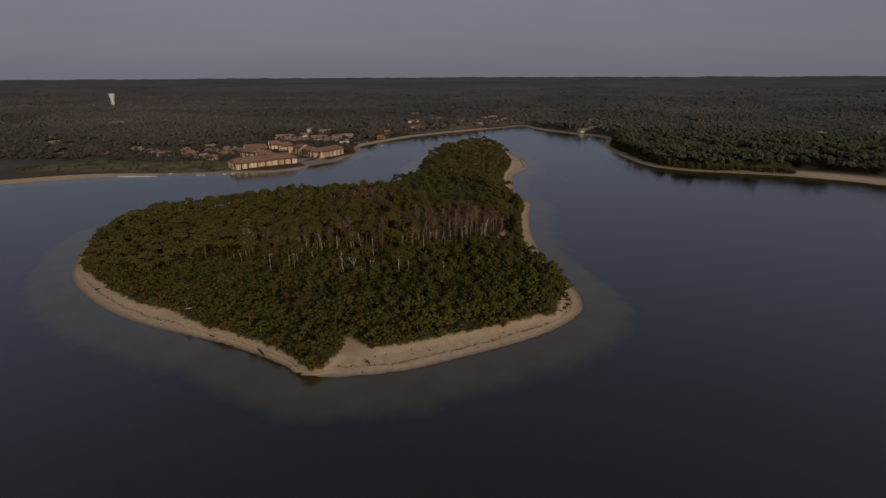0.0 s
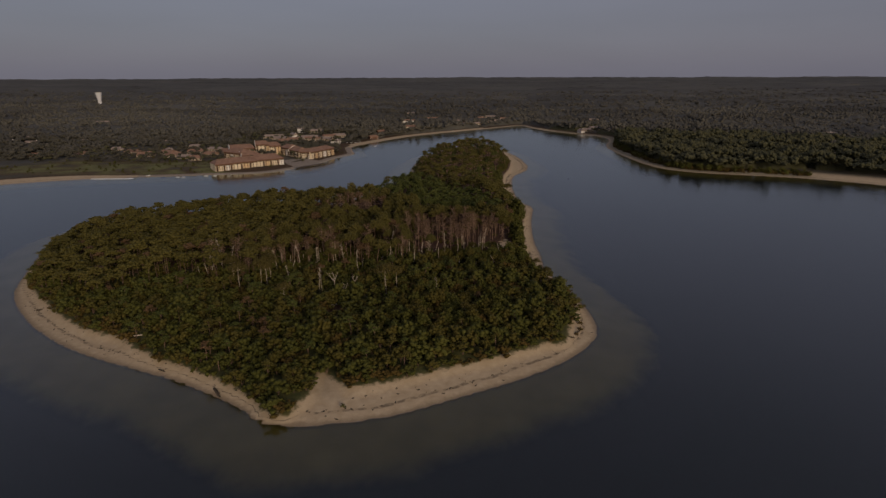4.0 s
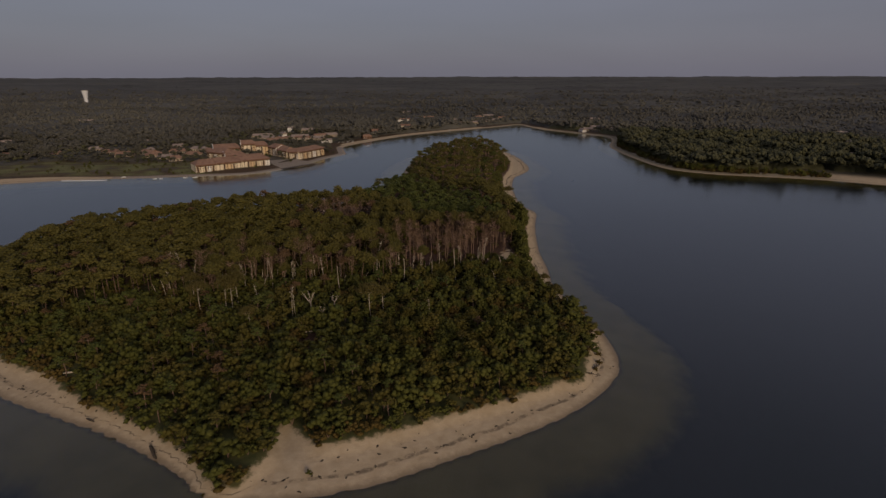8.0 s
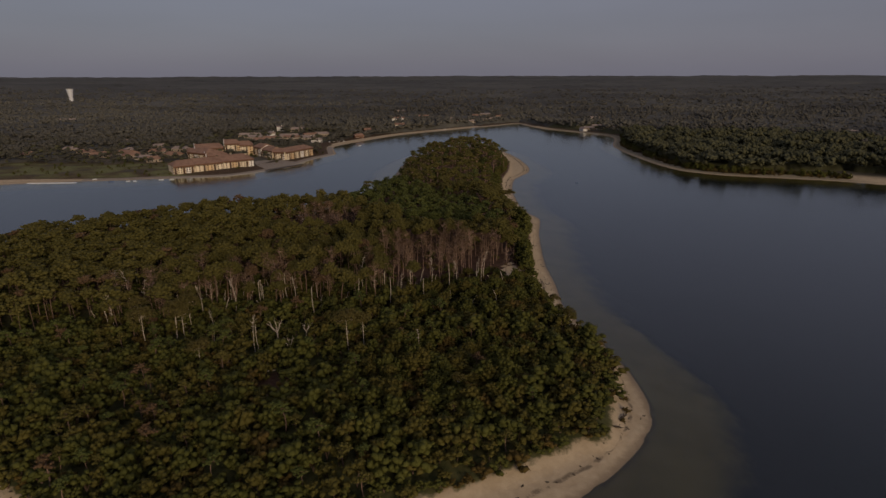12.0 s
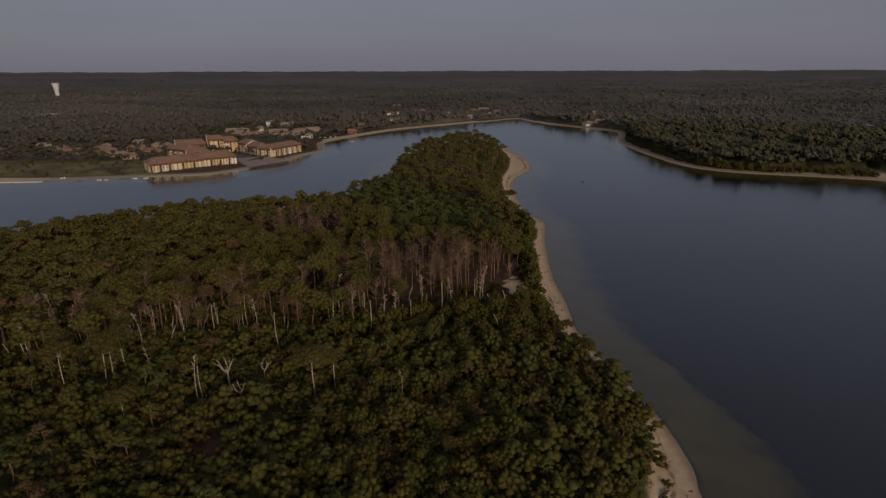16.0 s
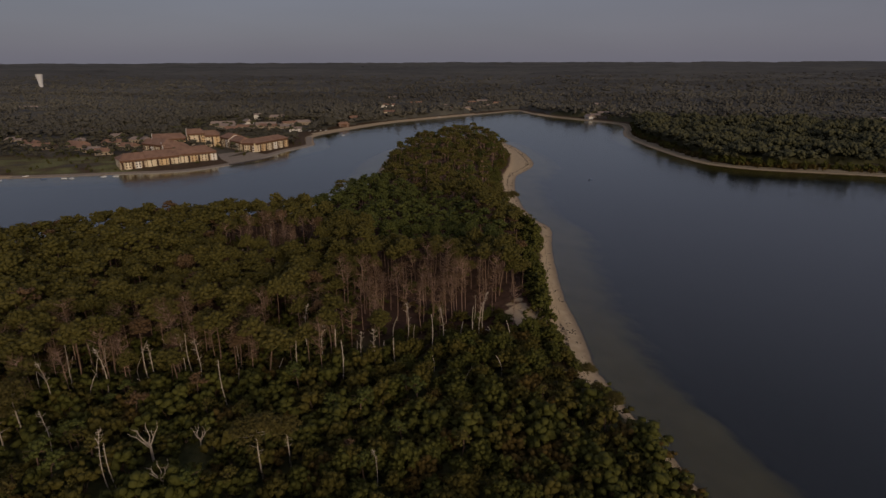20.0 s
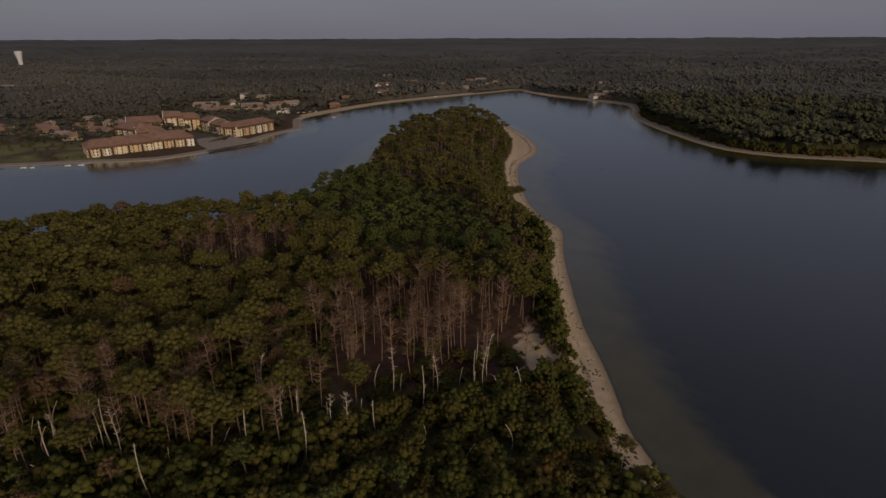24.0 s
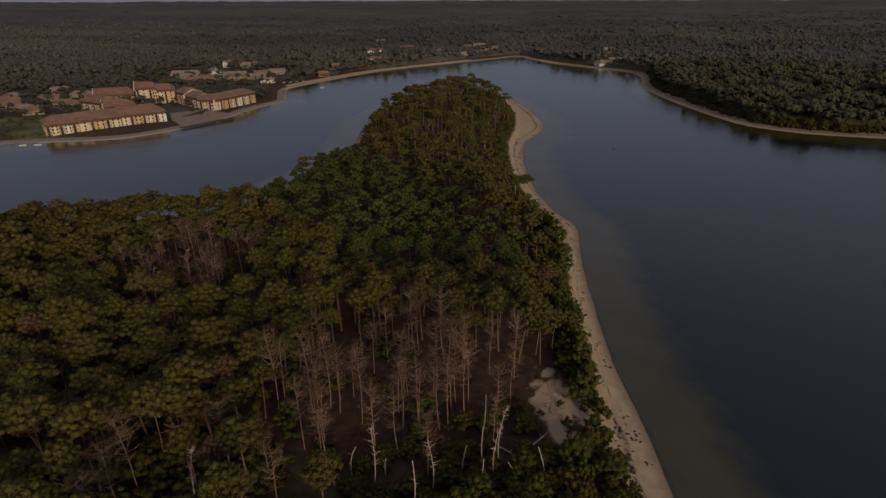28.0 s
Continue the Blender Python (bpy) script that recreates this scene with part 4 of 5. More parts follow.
def window_mesh(w, h, frame_mat):
    """A window's two meshes: a moulded frame with a deep sill, and the recessed pane."""
    bm = bmesh.new()
    rings = []
    for y in (-0.08, 0.05):
        for e in (0.09, 0.0):
            rings.append([bm.verts.new(c) for c in ((-w / 2 - e, y, -1.3 * e), (w / 2 + e, y, -1.3 * e), (w / 2 + e, y, h + e), (-w / 2 - e, y, h + e))])
    fo, fi, bo, bi = rings
    for k in range(4):
        m = (k + 1) % 4
        bm.faces.new((fo[k], fo[m], fi[m], fi[k]))
        bm.faces.new((bo[m], bo[k], bi[k], bi[m]))
        bm.faces.new((bo[k], bo[m], fo[m], fo[k]))
        bm.faces.new((fi[k], fi[m], bi[m], bi[k]))
    return shared("window", bm, [frame_mat]), shared("pane", boxes((-w / 2, w / 2, -0.02, 0.03, 0, h)), [M_GLASS])


WINDOW = window_mesh(0.85, 1.15, M_WOOD)
SMALL_WINDOW = window_mesh(0.8, 0.95, M_WOOD)
WIDE_WINDOW = window_mesh(1.5, 1.2, M_WHITE)
PANE_DOOR = window_mesh(1.2, 2.0, M_WOOD)
BALCONY = shared("balcony", boxes((0, 3.4, 0, 1.3, -0.18, 0), (0, 3.4, 0, 0.07, 0.92, 1.02), (0, 3.4, 0, 0.07, 0.10, 0.18),
                                  *[(0.1 + 0.4 * k, 0.22 + 0.4 * k, 0.01, 0.06, 0.0, 0.95) for k in range(9)]), [M_WOOD])


def at(ob, me, name, x, y, z, label=""):
    if isinstance(me, tuple):
        p = part_of(name, me[0], ob, label)
        part_of("pane", me[1], p)
    else:
        p = part_of(name, me, ob, label)
    p.matrix_basis = Matrix.Translation((x, y, z))
    return p


def wing(a, b, depth, z0, eave, rise, floors, hip, label, first=0):
    """A wing of the lakeside residence from a to b, front to the right of that line: rendered bays between timber balconies under a tiled roof."""
    (ax, ay), (bx, by) = a, b
    length = math.hypot(bx - ax, by - ay)
    ob = thing("residence_wing", pose(ax, ay, z0, 0, 0, math.degrees(math.atan2(by - ay, bx - ax))), label, "apartment building", "wings of the lakeside residence")
    h, rise = (eave - z0) * 0.95, rise * 1.25
    part("wall", boxes((0, length, 0.7, depth, -1.5, h)), M_CREAM, ob)
    part("roof", hip_roof(length, depth, h, rise, 0.75, hip), M_TILE, ob, "low-pitched clay tile roof")
    part("eaves_band", boxes((0.05, length - 0.05, 0.1, 0.7, h - 1.9, h - 0.19), (0.0, length, -0.12, 0.22, h - 2.06, h - 1.9), *[(1.2 + 4.1 * k, 2.9 + 4.1 * k, -0.02, 0.1, h - 1.6, h - 0.5) for k in range(int((length - 3) / 4.1))]), M_WOOD, ob, "dark timber gallery under the eaves")
    if isinstance(hip, tuple) and not hip[0]:
        part("party_wall", party_wall(depth, h, rise, 0.75), M_WHITE, ob, "white rendered gable above the roof")
    pairs = max(1, round((length + 3.2) / 8.8))
    wide, slim = (length + 3.2) / pairs - 3.4, 3.4
    storey = (h - 1.9) / floors + 0.12
    x = 0.0
    for k in range(2 * pairs):
        if (k + first) % 2 == 0:
            span = min(wide, length - x)
            if span < 1.5:
                break
            tone = (M_CREAM, M_OCHRE, M_CREAM, M_WHITE, M_CREAM, M_OCHRE)[(k // 2 + 2 * first) % 6]
            part("bay", boxes((x + 0.05, x + span - 0.05, 0, 0.7, -1.5, h - 1.9)), tone, ob)
            for f in range(floors):
                for s in ((0.22, 0.78) if (k // 2 + first) % 3 else (0.5,)):
                    at(ob, WINDOW if f else SMALL_WINDOW, "window", x + span * s, 0.0, f * storey + 0.95)
        else:
            span = min(slim, length - x)
            if span < 1.5:
                break
            for f in range(floors):
                at(ob, PANE_DOOR, "balcony_door", x + span / 2, 0.7, f * storey + 0.1)
                b = at(ob, BALCONY, "balcony", 0, 0, 0)
                b.matrix_basis = Matrix.Translation((x + 0.06, -0.45, f * storey + 0.05)) @ Matrix.Diagonal(((span - 0.12) / 3.4, 1, 1, 1))
        x += span
    for f in range(floors):                       # gable end
        for y in (4.0, 7.5):
            w = at(ob, WINDOW, "window", 0, 0, 0)
            w.matrix_basis = pose(length, y, f * storey + 0.95, 0, 0, 90)
            w = at(ob, WINDOW, "window", 0, 0, 0)
            w.matrix_basis = pose(0, y, f * storey + 0.95, 0, 0, -90)
    return ob


RES = "%s residence wing with cream and ochre bays and timber balconies"
wing((-242, 641), (-226, 652.9), 21, 1.5, 9.4, 3.5, 3, (6, 0.05), RES % "low end", 1)
wing((-225.4, 652.6), (-204.6, 668.1), 22, 1.5, 9.8, 3.6, 3, (0.05, 0.05), RES % "waterfront")
wing((-204.4, 669.2), (-180, 687), 23, 1.5, 10.2, 3.8, 3, (0.05, 7), RES % "waterfront")
wing((-262, 721), (-236, 705), 20, 2.2, 13.2, 3.4, 4, 7, RES % "short hipped", 1)
wing((-234, 703), (-215, 715), 16, 2.2, 10.6, 3.0, 3, (0, 6), RES % "middle")
wing((-262, 743), (-235, 755), 20, 2.5, 13.6, 3.4, 4, (0, 4), RES % "four-storey", 1)
wing((-234, 757), (-218.5, 762.5), 17, 2.5, 17.6, 3.2, 5, (0, 4), RES % "tallest five-storey", 3)
wing((-217.8, 761), (-204.6, 765.8), 17, 2.5, 15.4, 3.2, 4, (0.05, 4), RES % "ochre four-storey", 2)
wing((-204, 764.6), (-190.5, 751.5), 16, 2.2, 13.4, 3.0, 4, (4, 3), RES % "stepped rear", 1)
wing((-190, 750.6), (-174.5, 736), 15.5, 2.0, 11.6, 3.0, 3, (0, 4), RES % "lower stepped", 1)
wing((-173, 734), (-160, 731), 16, 1.8, 11.0, 2.8, 3, 5, RES % "corner", 1)
wing((-158, 732), (-137, 774), 17, 1.8, 10.8, 2.9, 3, 6, RES % "eastern")


def house(x, y, turn, w, d, h, rise, walls, roof, label, storeys=1, hip=0.0):
    z = relief(np.array([[x, y]]))[0][0]
    ob = thing("house", pose(x, y, z, 0, 0, turn) @ pose(-w / 2, -d / 2, 0), label, "house", "houses among the trees")
    bm = boxes((0, w, 0, d, -1.2, h))
    if not hip:                                    # gable triangles
        for gx in (0.0, w - 0.3):
            a = [bm.verts.new((gx + t, yy, zz)) for t in (0, 0.3) for yy, zz in ((0, h), (d, h), (d / 2, h + rise * 0.93))]
            for f in ((0, 2, 1), (3, 4, 5), (0, 1, 4, 3), (1, 2, 5, 4), (2, 0, 3, 5)):
                bm.faces.new([a[i] for i in f])
    part("wall", bm, walls, ob)
    part("roof", hip_roof(w, d, h + 0.02, rise, 0.55, hip), roof, ob, "tiled roof")
    for s in range(storeys):
        n = max(2, int(w / 3.2))
        for k in range(n):
            if s == 0 and k == n // 2:
                at(ob, PANE_DOOR, "door", (k + 0.5) * w / n, 0, 0.05)
            else:
                at(ob, WIDE_WINDOW, "window", (k + 0.5) * w / n, 0, 0.9 + 2.7 * s)
    bm = boxes((w * 0.7, w * 0.7 + 0.7, d * 0.55, d * 0.55 + 0.6, h + rise * 0.3, h + rise + 0.7))
    part("chimney", bm, walls, ob)
    return ob


HOUSES = [(-369, 744, 12, 20, 13, 2.9, 2.8, 0, 0), (-350, 764, -20, 20, 13, 2.9, 2.8, 0, 0), (-336, 746, 30, 18, 12, 2.9, 2.6, 0, 0), (-316, 733, 0, 15, 11, 2.8, 2.6, 0, 1),
          (-296, 716, 24, 15, 11, 3.4, 2.8, 0, 0), (-290, 750, -15, 17, 12, 3.4, 2.8, 0, 0), (-345, 835, 10, 18, 11, 2.9, 2.6, 0, 1), (-408, 885, 0, 16, 10, 3.0, 2.4, 2, 1),
          (-322, 780, 15, 19, 12, 2.9, 2.8, 0, 0), (-276, 778, 35, 20, 13, 3.4, 2.8, 0, 0), (-396, 764, -8, 17, 12, 2.9, 2.6, 0, 0), (-430, 790, 14, 16, 11, 2.9, 2.6, 0, 1),
          (-303, 800, -12, 19, 12, 3.2, 2.6, 0, 1), (-366, 792, 25, 17, 12, 3.0, 2.6, 0, 1),
          (-547, 762, 8, 15, 10, 2.8, 2.4, 2, 1), (-514, 752, -12, 16, 11, 2.8, 2.6, 0, 0), (-485, 742, 20, 15, 10, 2.8, 2.4, 0, 1), (-570, 857, 5, 18, 10, 2.8, 2.2, 2, 1),
          (-662, 910, 0, 16, 10, 3.0, 2.4, 2, 1), (-610, 886, 18, 20, 10, 2.8, 2.4, 2, 1), (-540, 905, -10, 18, 10, 3.0, 2.4, 0, 1), (-682, 1190, 12, 30, 14, 5.0, 4.0, 0, 1),
          (-655, 950, 20, 18, 10, 3.0, 2.4, 0, 1), (-455, 752, 0, 15, 10, 2.8, 2.4, 0, 0)]
HOUSES_FAR = [(-52, 1104, 5, 22, 11, 6.5, 2.6, 1, 0), (-28, 1112, 0, 16, 9, 3.6, 2.2, 1, 1), (-106, 957, 24, 14, 9, 4.0, 2.4, 3, 0), (258, 1052, -70, 12, 8, 3.6, 3.4, 2, 1),
              (272, 1064, 0, 20, 10, 3.6, 2.4, 0, 1), (292, 1090, 10, 22, 10, 3.8, 2.4, 0, 1), (306, 1062, -8, 18, 9, 3.6, 2.2, 0, 1), (78, 1204, 5, 20, 9, 4.2, 2.2, 0, 1),
              (108, 1236, -10, 18, 9, 4.0, 2.2, 0, 1), (46, 1190, 12, 18, 9, 4.4, 2.2, 1, 0), (128, 1262, 0, 16, 9, 4.2, 2.2, 0, 1),
              (-266, 950, 10, 32, 11, 4.0, 3.0, 0, 1), (-236, 962, -62, 20, 12, 5.5, 3.0, 2, 1), (-240, 1023, 0, 9, 9, 9.5, 1.6, 2, 1), (-215, 1037, 8, 24, 11, 4.5, 2.6, 0, 1), (-250, 925, -14, 24, 12, 3.4, 3.0, 0, 1), (-207, 945, 12, 26, 12, 3.6, 3.0, 0, 1), (-176, 925, -20, 20, 12, 3.4, 2.8, 0, 1), (-232, 885, 5, 18, 11, 3.2, 2.8, 0, 0), (-165, 975, 10, 22, 11, 3.6, 2.8, 0, 1),
              (-178, 955, 30, 20, 10, 5.4, 2.2, 0, 0), (-157, 897, 15, 15, 9, 3.6, 2.0, 2, 1), (-196, 915, -10, 22, 10, 5.0, 2.2, 0, 0), (-222, 905, 0, 20, 10, 4.5, 2.2, 0, 0),
              (-60, 1192, 5, 26, 12, 9.5, 2.2, 2, 0), (-86, 1184, 8, 18, 10, 4.0, 1.8, 0, 0), (-100, 1032, 24, 16, 10, 4.4, 2.4, 3, 0), (-65, 1420, 0, 20, 12, 9.0, 2.0, 0, 1),
              (-13, 1300, 0, 22, 10, 6.0, 2.2, 0, 0), (121, 1350, -12, 24, 10, 6.0, 2.2, 0, 1), (96, 1318, 10, 16, 9, 5.4, 2.2, 0, 0), (146, 1300, 0, 18, 9, 5.4, 2.2, 0, 0),
              (38, 1241, 20, 18, 9, 4.6, 2.0, 0, 1), (268, 1137, -14, 15, 10, 5.4, 2.6, 2, 1), (332, 1245, 6, 22, 10, 5.0, 2.2, 0, 1), (302, 1205, -10, 24, 10, 4.4, 2.0, 0, 0)]
HOUSES_EAST = [(475, 672, -8, 18, 9, 3.6, 2.2, 0, 0), (498, 652, 6, 16, 9, 3.6, 2.2, 2, 1), (480, 700, -25, 16, 9, 5.2, 2.2, 0, 1), (452, 674, 12, 14, 9, 3.6, 2.2, 0, 0),
               (486, 775, 0, 20, 10, 4.2, 2.2, 2, 1), (640, 960, 0, 30, 12, 5.0, 2.2, 2, 1), (535, 930, 8, 22, 10, 4.2, 2.2, 2, 1), (530, 690, 0, 18, 9, 3.6, 2.2, 0, 0),
               (450, 790, -20, 16, 9, 3.6, 2.2, 2, 1), (560, 720, 10, 16, 9, 4.6, 2.2, 0, 0)]
WALL_TONE = (M_BEIGE, M_CREAM, M_WHITE, M_WOOD)
WALL_WORD = ("beige", "cream", "white", "brown timber")
SITES = []
for x, y, turn, w, d, h, rise, wm, rm in HOUSES + HOUSES_FAR + HOUSES_EAST:
    words = f"{WALL_WORD[wm]} {'two-storey' if h > 4.5 else 'single-storey'} house with {'weathered grey-brown' if rm else 'clay'} tiled roof"
    house(x, y, turn, w, d, h, rise, WALL_TONE[wm], M_TILE_GREY if rm else M_TILE, words, 2 if h > 4.5 else 1, 2.2 if (w + d) % 2 else 0.0)
    SITES.append((x, y, 0.45 * w + 1.5))


def water_tower(x, y):
    z = relief(np.array([[x, y]]))[0][0]
    ob = thing("water_tower", pose(x, y, z), "tall white concrete water tower with flared tank", "water tower")

    def turned(profile, n=28):
        bm = bmesh.new()
        rings = [[bm.verts.new((r * math.cos(6.2832 * k / n), r * math.sin(6.2832 * k / n), h)) for k in range(n)] for r, h in profile]
        for a, b in zip(rings, rings[1:]):
            for k in range(n):
                bm.faces.new((a[k], a[(k + 1) % n], b[(k + 1) % n], b[k]))
        bm.faces.new(rings[-1])
        bm.faces.new(rings[0][::-1])
        return bm

    part("shaft", turned([(4.6, -2), (4.4, 8), (4.3, 17)]), M_TOWER, ob)
    part("tank", turned([(4.4, 17), (5.6, 24), (7.2, 33), (7.7, 36), (7.7, 37.2)]), M_TOWER, ob)
    part("parapet", turned([(7.95, 37.0), (7.95, 38.0), (7.5, 38.0)]), M_CONC, ob, "grey concrete rim")


water_tower(-890, 1549)


# ---------- shore works, boats, jetty ----------
def ribbon(name, line, near_side, far_side, lift, material, label, category):
    """A path along part of the shore: offsets landwards from the line."""
    c = np.array(line, float)
    c = np.concatenate([[2 * c[0] - c[1]], c, [2 * c[-1] - c[-2]]])
    p = smooth(c, 6)[6 : 6 * (len(c) - 2) + 1]
    d = np.gradient(p, axis=0)
    d /= np.linalg.norm(d, axis=1)[:, None]
    n = np.stack([d[:, 1], -d[:, 0]], 1)
    a, b = p + n * near_side, p + n * far_side
    q = np.concatenate([a, b])
    z = np.maximum(relief(q)[0], 0.1) + lift
    k = len(p)
    top = np.c_[q, z]
    low = np.c_[q, z - 0.8]
    v = np.concatenate([top, low])
    f = []
    for i in range(k - 1):
        f += [(i, i + 1, k + i + 1, k + i), (2 * k + i, i, i + 1, 2 * k + i + 1)[::-1], (k + i, k + i + 1, 3 * k + i + 1, 3 * k + i)[::-1]]
    me = mesh_from(name, v, f, [material])
    bm = bmesh.new()
    bm.from_mesh(me)
    bmesh.ops.recalc_face_normals(bm, faces=bm.faces)
    bm.to_mesh(me)
    bm.free()
    return tagged(new(name, me), label, category, kind="structure")


M_TRACK = plain("sandy_track", (0.13, 0.108, 0.07), (0.22, 0.18, 0.12), 0.3, 0.95)
M_PATH = plain("pale_gravel_path", (0.17, 0.138, 0.105), (0.27, 0.225, 0.175), 0.3, 0.95)
ribbon("pavement", LAKE_WEST[7:19], 3.0, 9.5, 0.12, M_PATH, "pale lakeside promenade before the residence", "path")
ribbon("pavement", LAKE_EAST[11:21], 9.5, 12.0, 0.12, M_TRACK, "pale footpath along the wooded shore", "path")
ribbon("trim", LAKE_WEST[9:16], 0.4, 1.5, 0.25, M_CONC, "low grey stone kerb at the water's edge", "kerb")


plaza = np.array([(-178, 690), (-161, 671), (-145, 702), (-147, 724), (-160, 730), (-172, 732), (-190, 716)], float)
pz = relief(plaza)[0] + 0.16
tagged(new("pavement", mesh_from("pavement", np.concatenate([np.c_[plaza, pz], np.c_[plaza, pz - 1.2]]),
                                 [(0, k, k + 1) for k in range(1, 6)] + [(k, k + 7, (k + 1) % 7) for k in range(7)] + [((k + 1) % 7, k + 7, (k + 1) % 7 + 7) for k in range(7)],
                                 [M_PATH])), "brown paved forecourt between the residence and the jetty", "forecourt", kind="structure")


def jetty(a, b):
    (ax, ay), (bx, by) = a, b
    length = math.hypot(bx - ax, by - ay)
    ob = thing("jetty", pose(ax, ay, 0, 0, 0, math.degrees(math.atan2(by - ay, bx - ax))), "dark timber jetty on posts along the quay", "jetty")
    n = int(length / 3.2)
    for k in range(n):
        part("deck_bay", boxes((k * length / n + 0.05, (k + 1) * length / n - 0.05, 0, 3.4, 0.95, 1.2)), M_DARKWOOD, ob)
        for y in (0.3, 3.0):
            bm = bmesh.new()
            bmesh.ops.create_cone(bm, segments=8, radius1=0.22, radius2=0.2, depth=3.6, cap_ends=True)
            bmesh.ops.translate(bm, vec=(k * length / n + 0.4, y, 0.0), verts=bm.verts)
            part("post", bm, M_DARKWOOD, ob)
    return ob


jetty((-160, 664.5), (-133.5, 702))


def boat(x, y, turn, length, hull, label, z=-0.12):
    """A small open boat: lofted hull, gunwale, two thwarts and an outboard."""
    ob = thing("rowing_boat", pose(x, y, z, 0, 0, turn), label, "boat", "boats on the lake shore")
    bm = bmesh.new()
    rings = []
    for k in range(9):
        s = k / 8
        half = 0.19 * length * (1 - s**2.6) ** 0.7 + 0.02
        sheer = 0.55 + 0.25 * s * s
        ring = [(-half, sheer), (-half * 0.82, 0.12), (0, 0.0 + 0.15 * s**4), (half * 0.82, 0.12), (half, sheer), (half * 0.9, sheer), (half * 0.7, 0.22), (0, 0.16), (-half * 0.7, 0.22), (-half * 0.9, sheer)]
        rings.append([bm.verts.new((length * (s - 0.5), yy, zz)) for yy, zz in ring])
    for a, b in zip(rings, rings[1:]):
        for j in range(10):
            bm.faces.new((a[j], a[(j + 1) % 10], b[(j + 1) % 10], b[j]))
    bm.faces.new(rings[0][::-1])
    bm.faces.new(rings[-1])
    part("hull", bm, hull, ob)
    for s in (-0.22, 0.08):
        part("thwart", boxes((length * s - 0.15, length * s + 0.15, -0.15 * length, 0.15 * length, 0.4, 0.46)), M_WOOD, ob)
    part("outboard", boxes((-length * 0.5 - 0.35, -length * 0.5, -0.16, 0.16, 0.5, 1.0), (-length * 0.5 - 0.2, -length * 0.5 - 0.08, -0.06, 0.06, -0.3, 0.5)), M_DARKWOOD, ob)
    return ob


BOATS = [(-286, 612, 20, 3.8, 1), (-272, 614, 8, 3.8, 0), (-266, 614, -10, 3.8, 0), (-245, 620, 12, 4.2, 0), (-236, 621, 6, 4.2, 0), (-94, 873, 10, 3.8, 0), (133, 594, 15, 2.2, 1),
         (-306, 621, 40, 4.2, 0), (-140, 900, 60, 4.2, 0), (-134, 904, 62, 4.2, 0), (-128, 909, 58, 4.2, 0), (-122, 915, 60, 4.2, 0), (27, 1096, 10, 4.2, 0)]
for x, y, turn, ln, hm in BOATS:
    ground_z = max(float(relief(np.array([[x, y]]))[0][0]), -0.12)
    boat(x, y, turn, ln, M_BLUEHULL if hm else M_HULL, ("dark blue" if hm else "white") + " small open boat " + ("moored on calm water" if ground_z < 0 else "drawn up on the sand"), ground_z)

ob = thing("pontoon", pose(-357, 605, 0, 0, 0, 3), "long low white floating pontoon off the beach", "pontoon")
for k in range(10):
    part("float_section", boxes((k * 4.2, k * 4.2 + 4.1, 0, 1.6, -0.25, 0.42)), M_HULL, ob)

# ---------- woods on the mainland ----------
SITES += [(x, y, 15) for x, y in ((-235, 655), (-215, 670), (-195, 685), (-255, 715), (-240, 715), (-222, 722), (-248, 757), (-222, 768), (-190, 757), (-166, 742), (-150, 752), (-146, 768), (-120, 800), (-175, 708), (-163, 698), (-196, 730), (-185, 715), (-150, 722))]


def clear_of_sites(q):
    ok = np.ones(len(q), bool)
    for x, y, r in SITES:
        s = np.clip((y - q[:, 1]) / 26, 0, 1)       # open ground in front of a house too
        ok &= np.hypot(q[:, 0] - x * (1 - 0.02 * s), np.where(q[:, 1] < y, np.maximum(0, y - q[:, 1] - (6 if y < 860 else 24)), q[:, 1] - y)) > r + 0.5
    return ok


rng = np.random.default_rng(11)
q = np.concatenate([scatter(rng, -1000, 200, 380, 1150, 6.2), scatter(rng, 200, 1000, 380, 1150, 5.4)])
q = q[np.abs(q[:, 0]) < 0.81 * q[:, 1] + 25]
d = -inside(q, LAKE)
town = ease(-q[:, 0], 200, 260) * ease(-q[:, 1], -880, -800)
lawn = (q[:, 0] > -500) & (q[:, 0] < -225) & (q[:, 1] < 700)
sand = (q[:, 0] > 300) & (d < 10 + east_sand(q))
keep = (d > 13 + 4 * rng.random(len(q)) + 7 * (q[:, 0] < 200) + 4 * (q[:, 0] > 200) * (q[:, 1] > 680) * (q[:, 1] < 860)) & clear_of_sites(q) & ~lawn & ~sand
keep &= rng.random(len(q)) > 0.12 * town + 0.04 * (q[:, 0] < 200) * (q[:, 1] < 1250)
keep &= ~((q[:, 0] < -300) & (q[:, 1] < 690))
keep &= np.hypot(q[:, 0], q[:, 1]) < np.where(q[:, 0] > 200, 1010, 1100)
village = ((q[:, 0] > -300) & (q[:, 0] < -140) & (q[:, 1] > 850) & (q[:, 1] < 1000)) | ((q[:, 0] > -450) & (q[:, 0] < -270) & (q[:, 1] > 700) & (q[:, 1] < 830))
keep &= ~village | (rng.random(len(q)) < np.where(q[:, 1] > 845, 0.35, 0.5))
rows = stand(q[keep], rng, 5, 0.78, 1.2)
rows[village[keep], 4:6] *= 0.68
rows[:, 5] *= np.where(q[keep, 0] < 200, 0.8, 1.0) * (0.8 + 0.4 * np.clip(rolling(q[keep], 60), -0.5, 0.6))
WOODS = [(clump(200 + k, 7, 0, 0.9, 12.0, 5.0, 0.62, 0.85), None) for k in range(5)] + [(None, clump(210 + k, 8, 0, 0.9, 13.0, 4.8, 0.66, 0.9)) for k in range(5)]
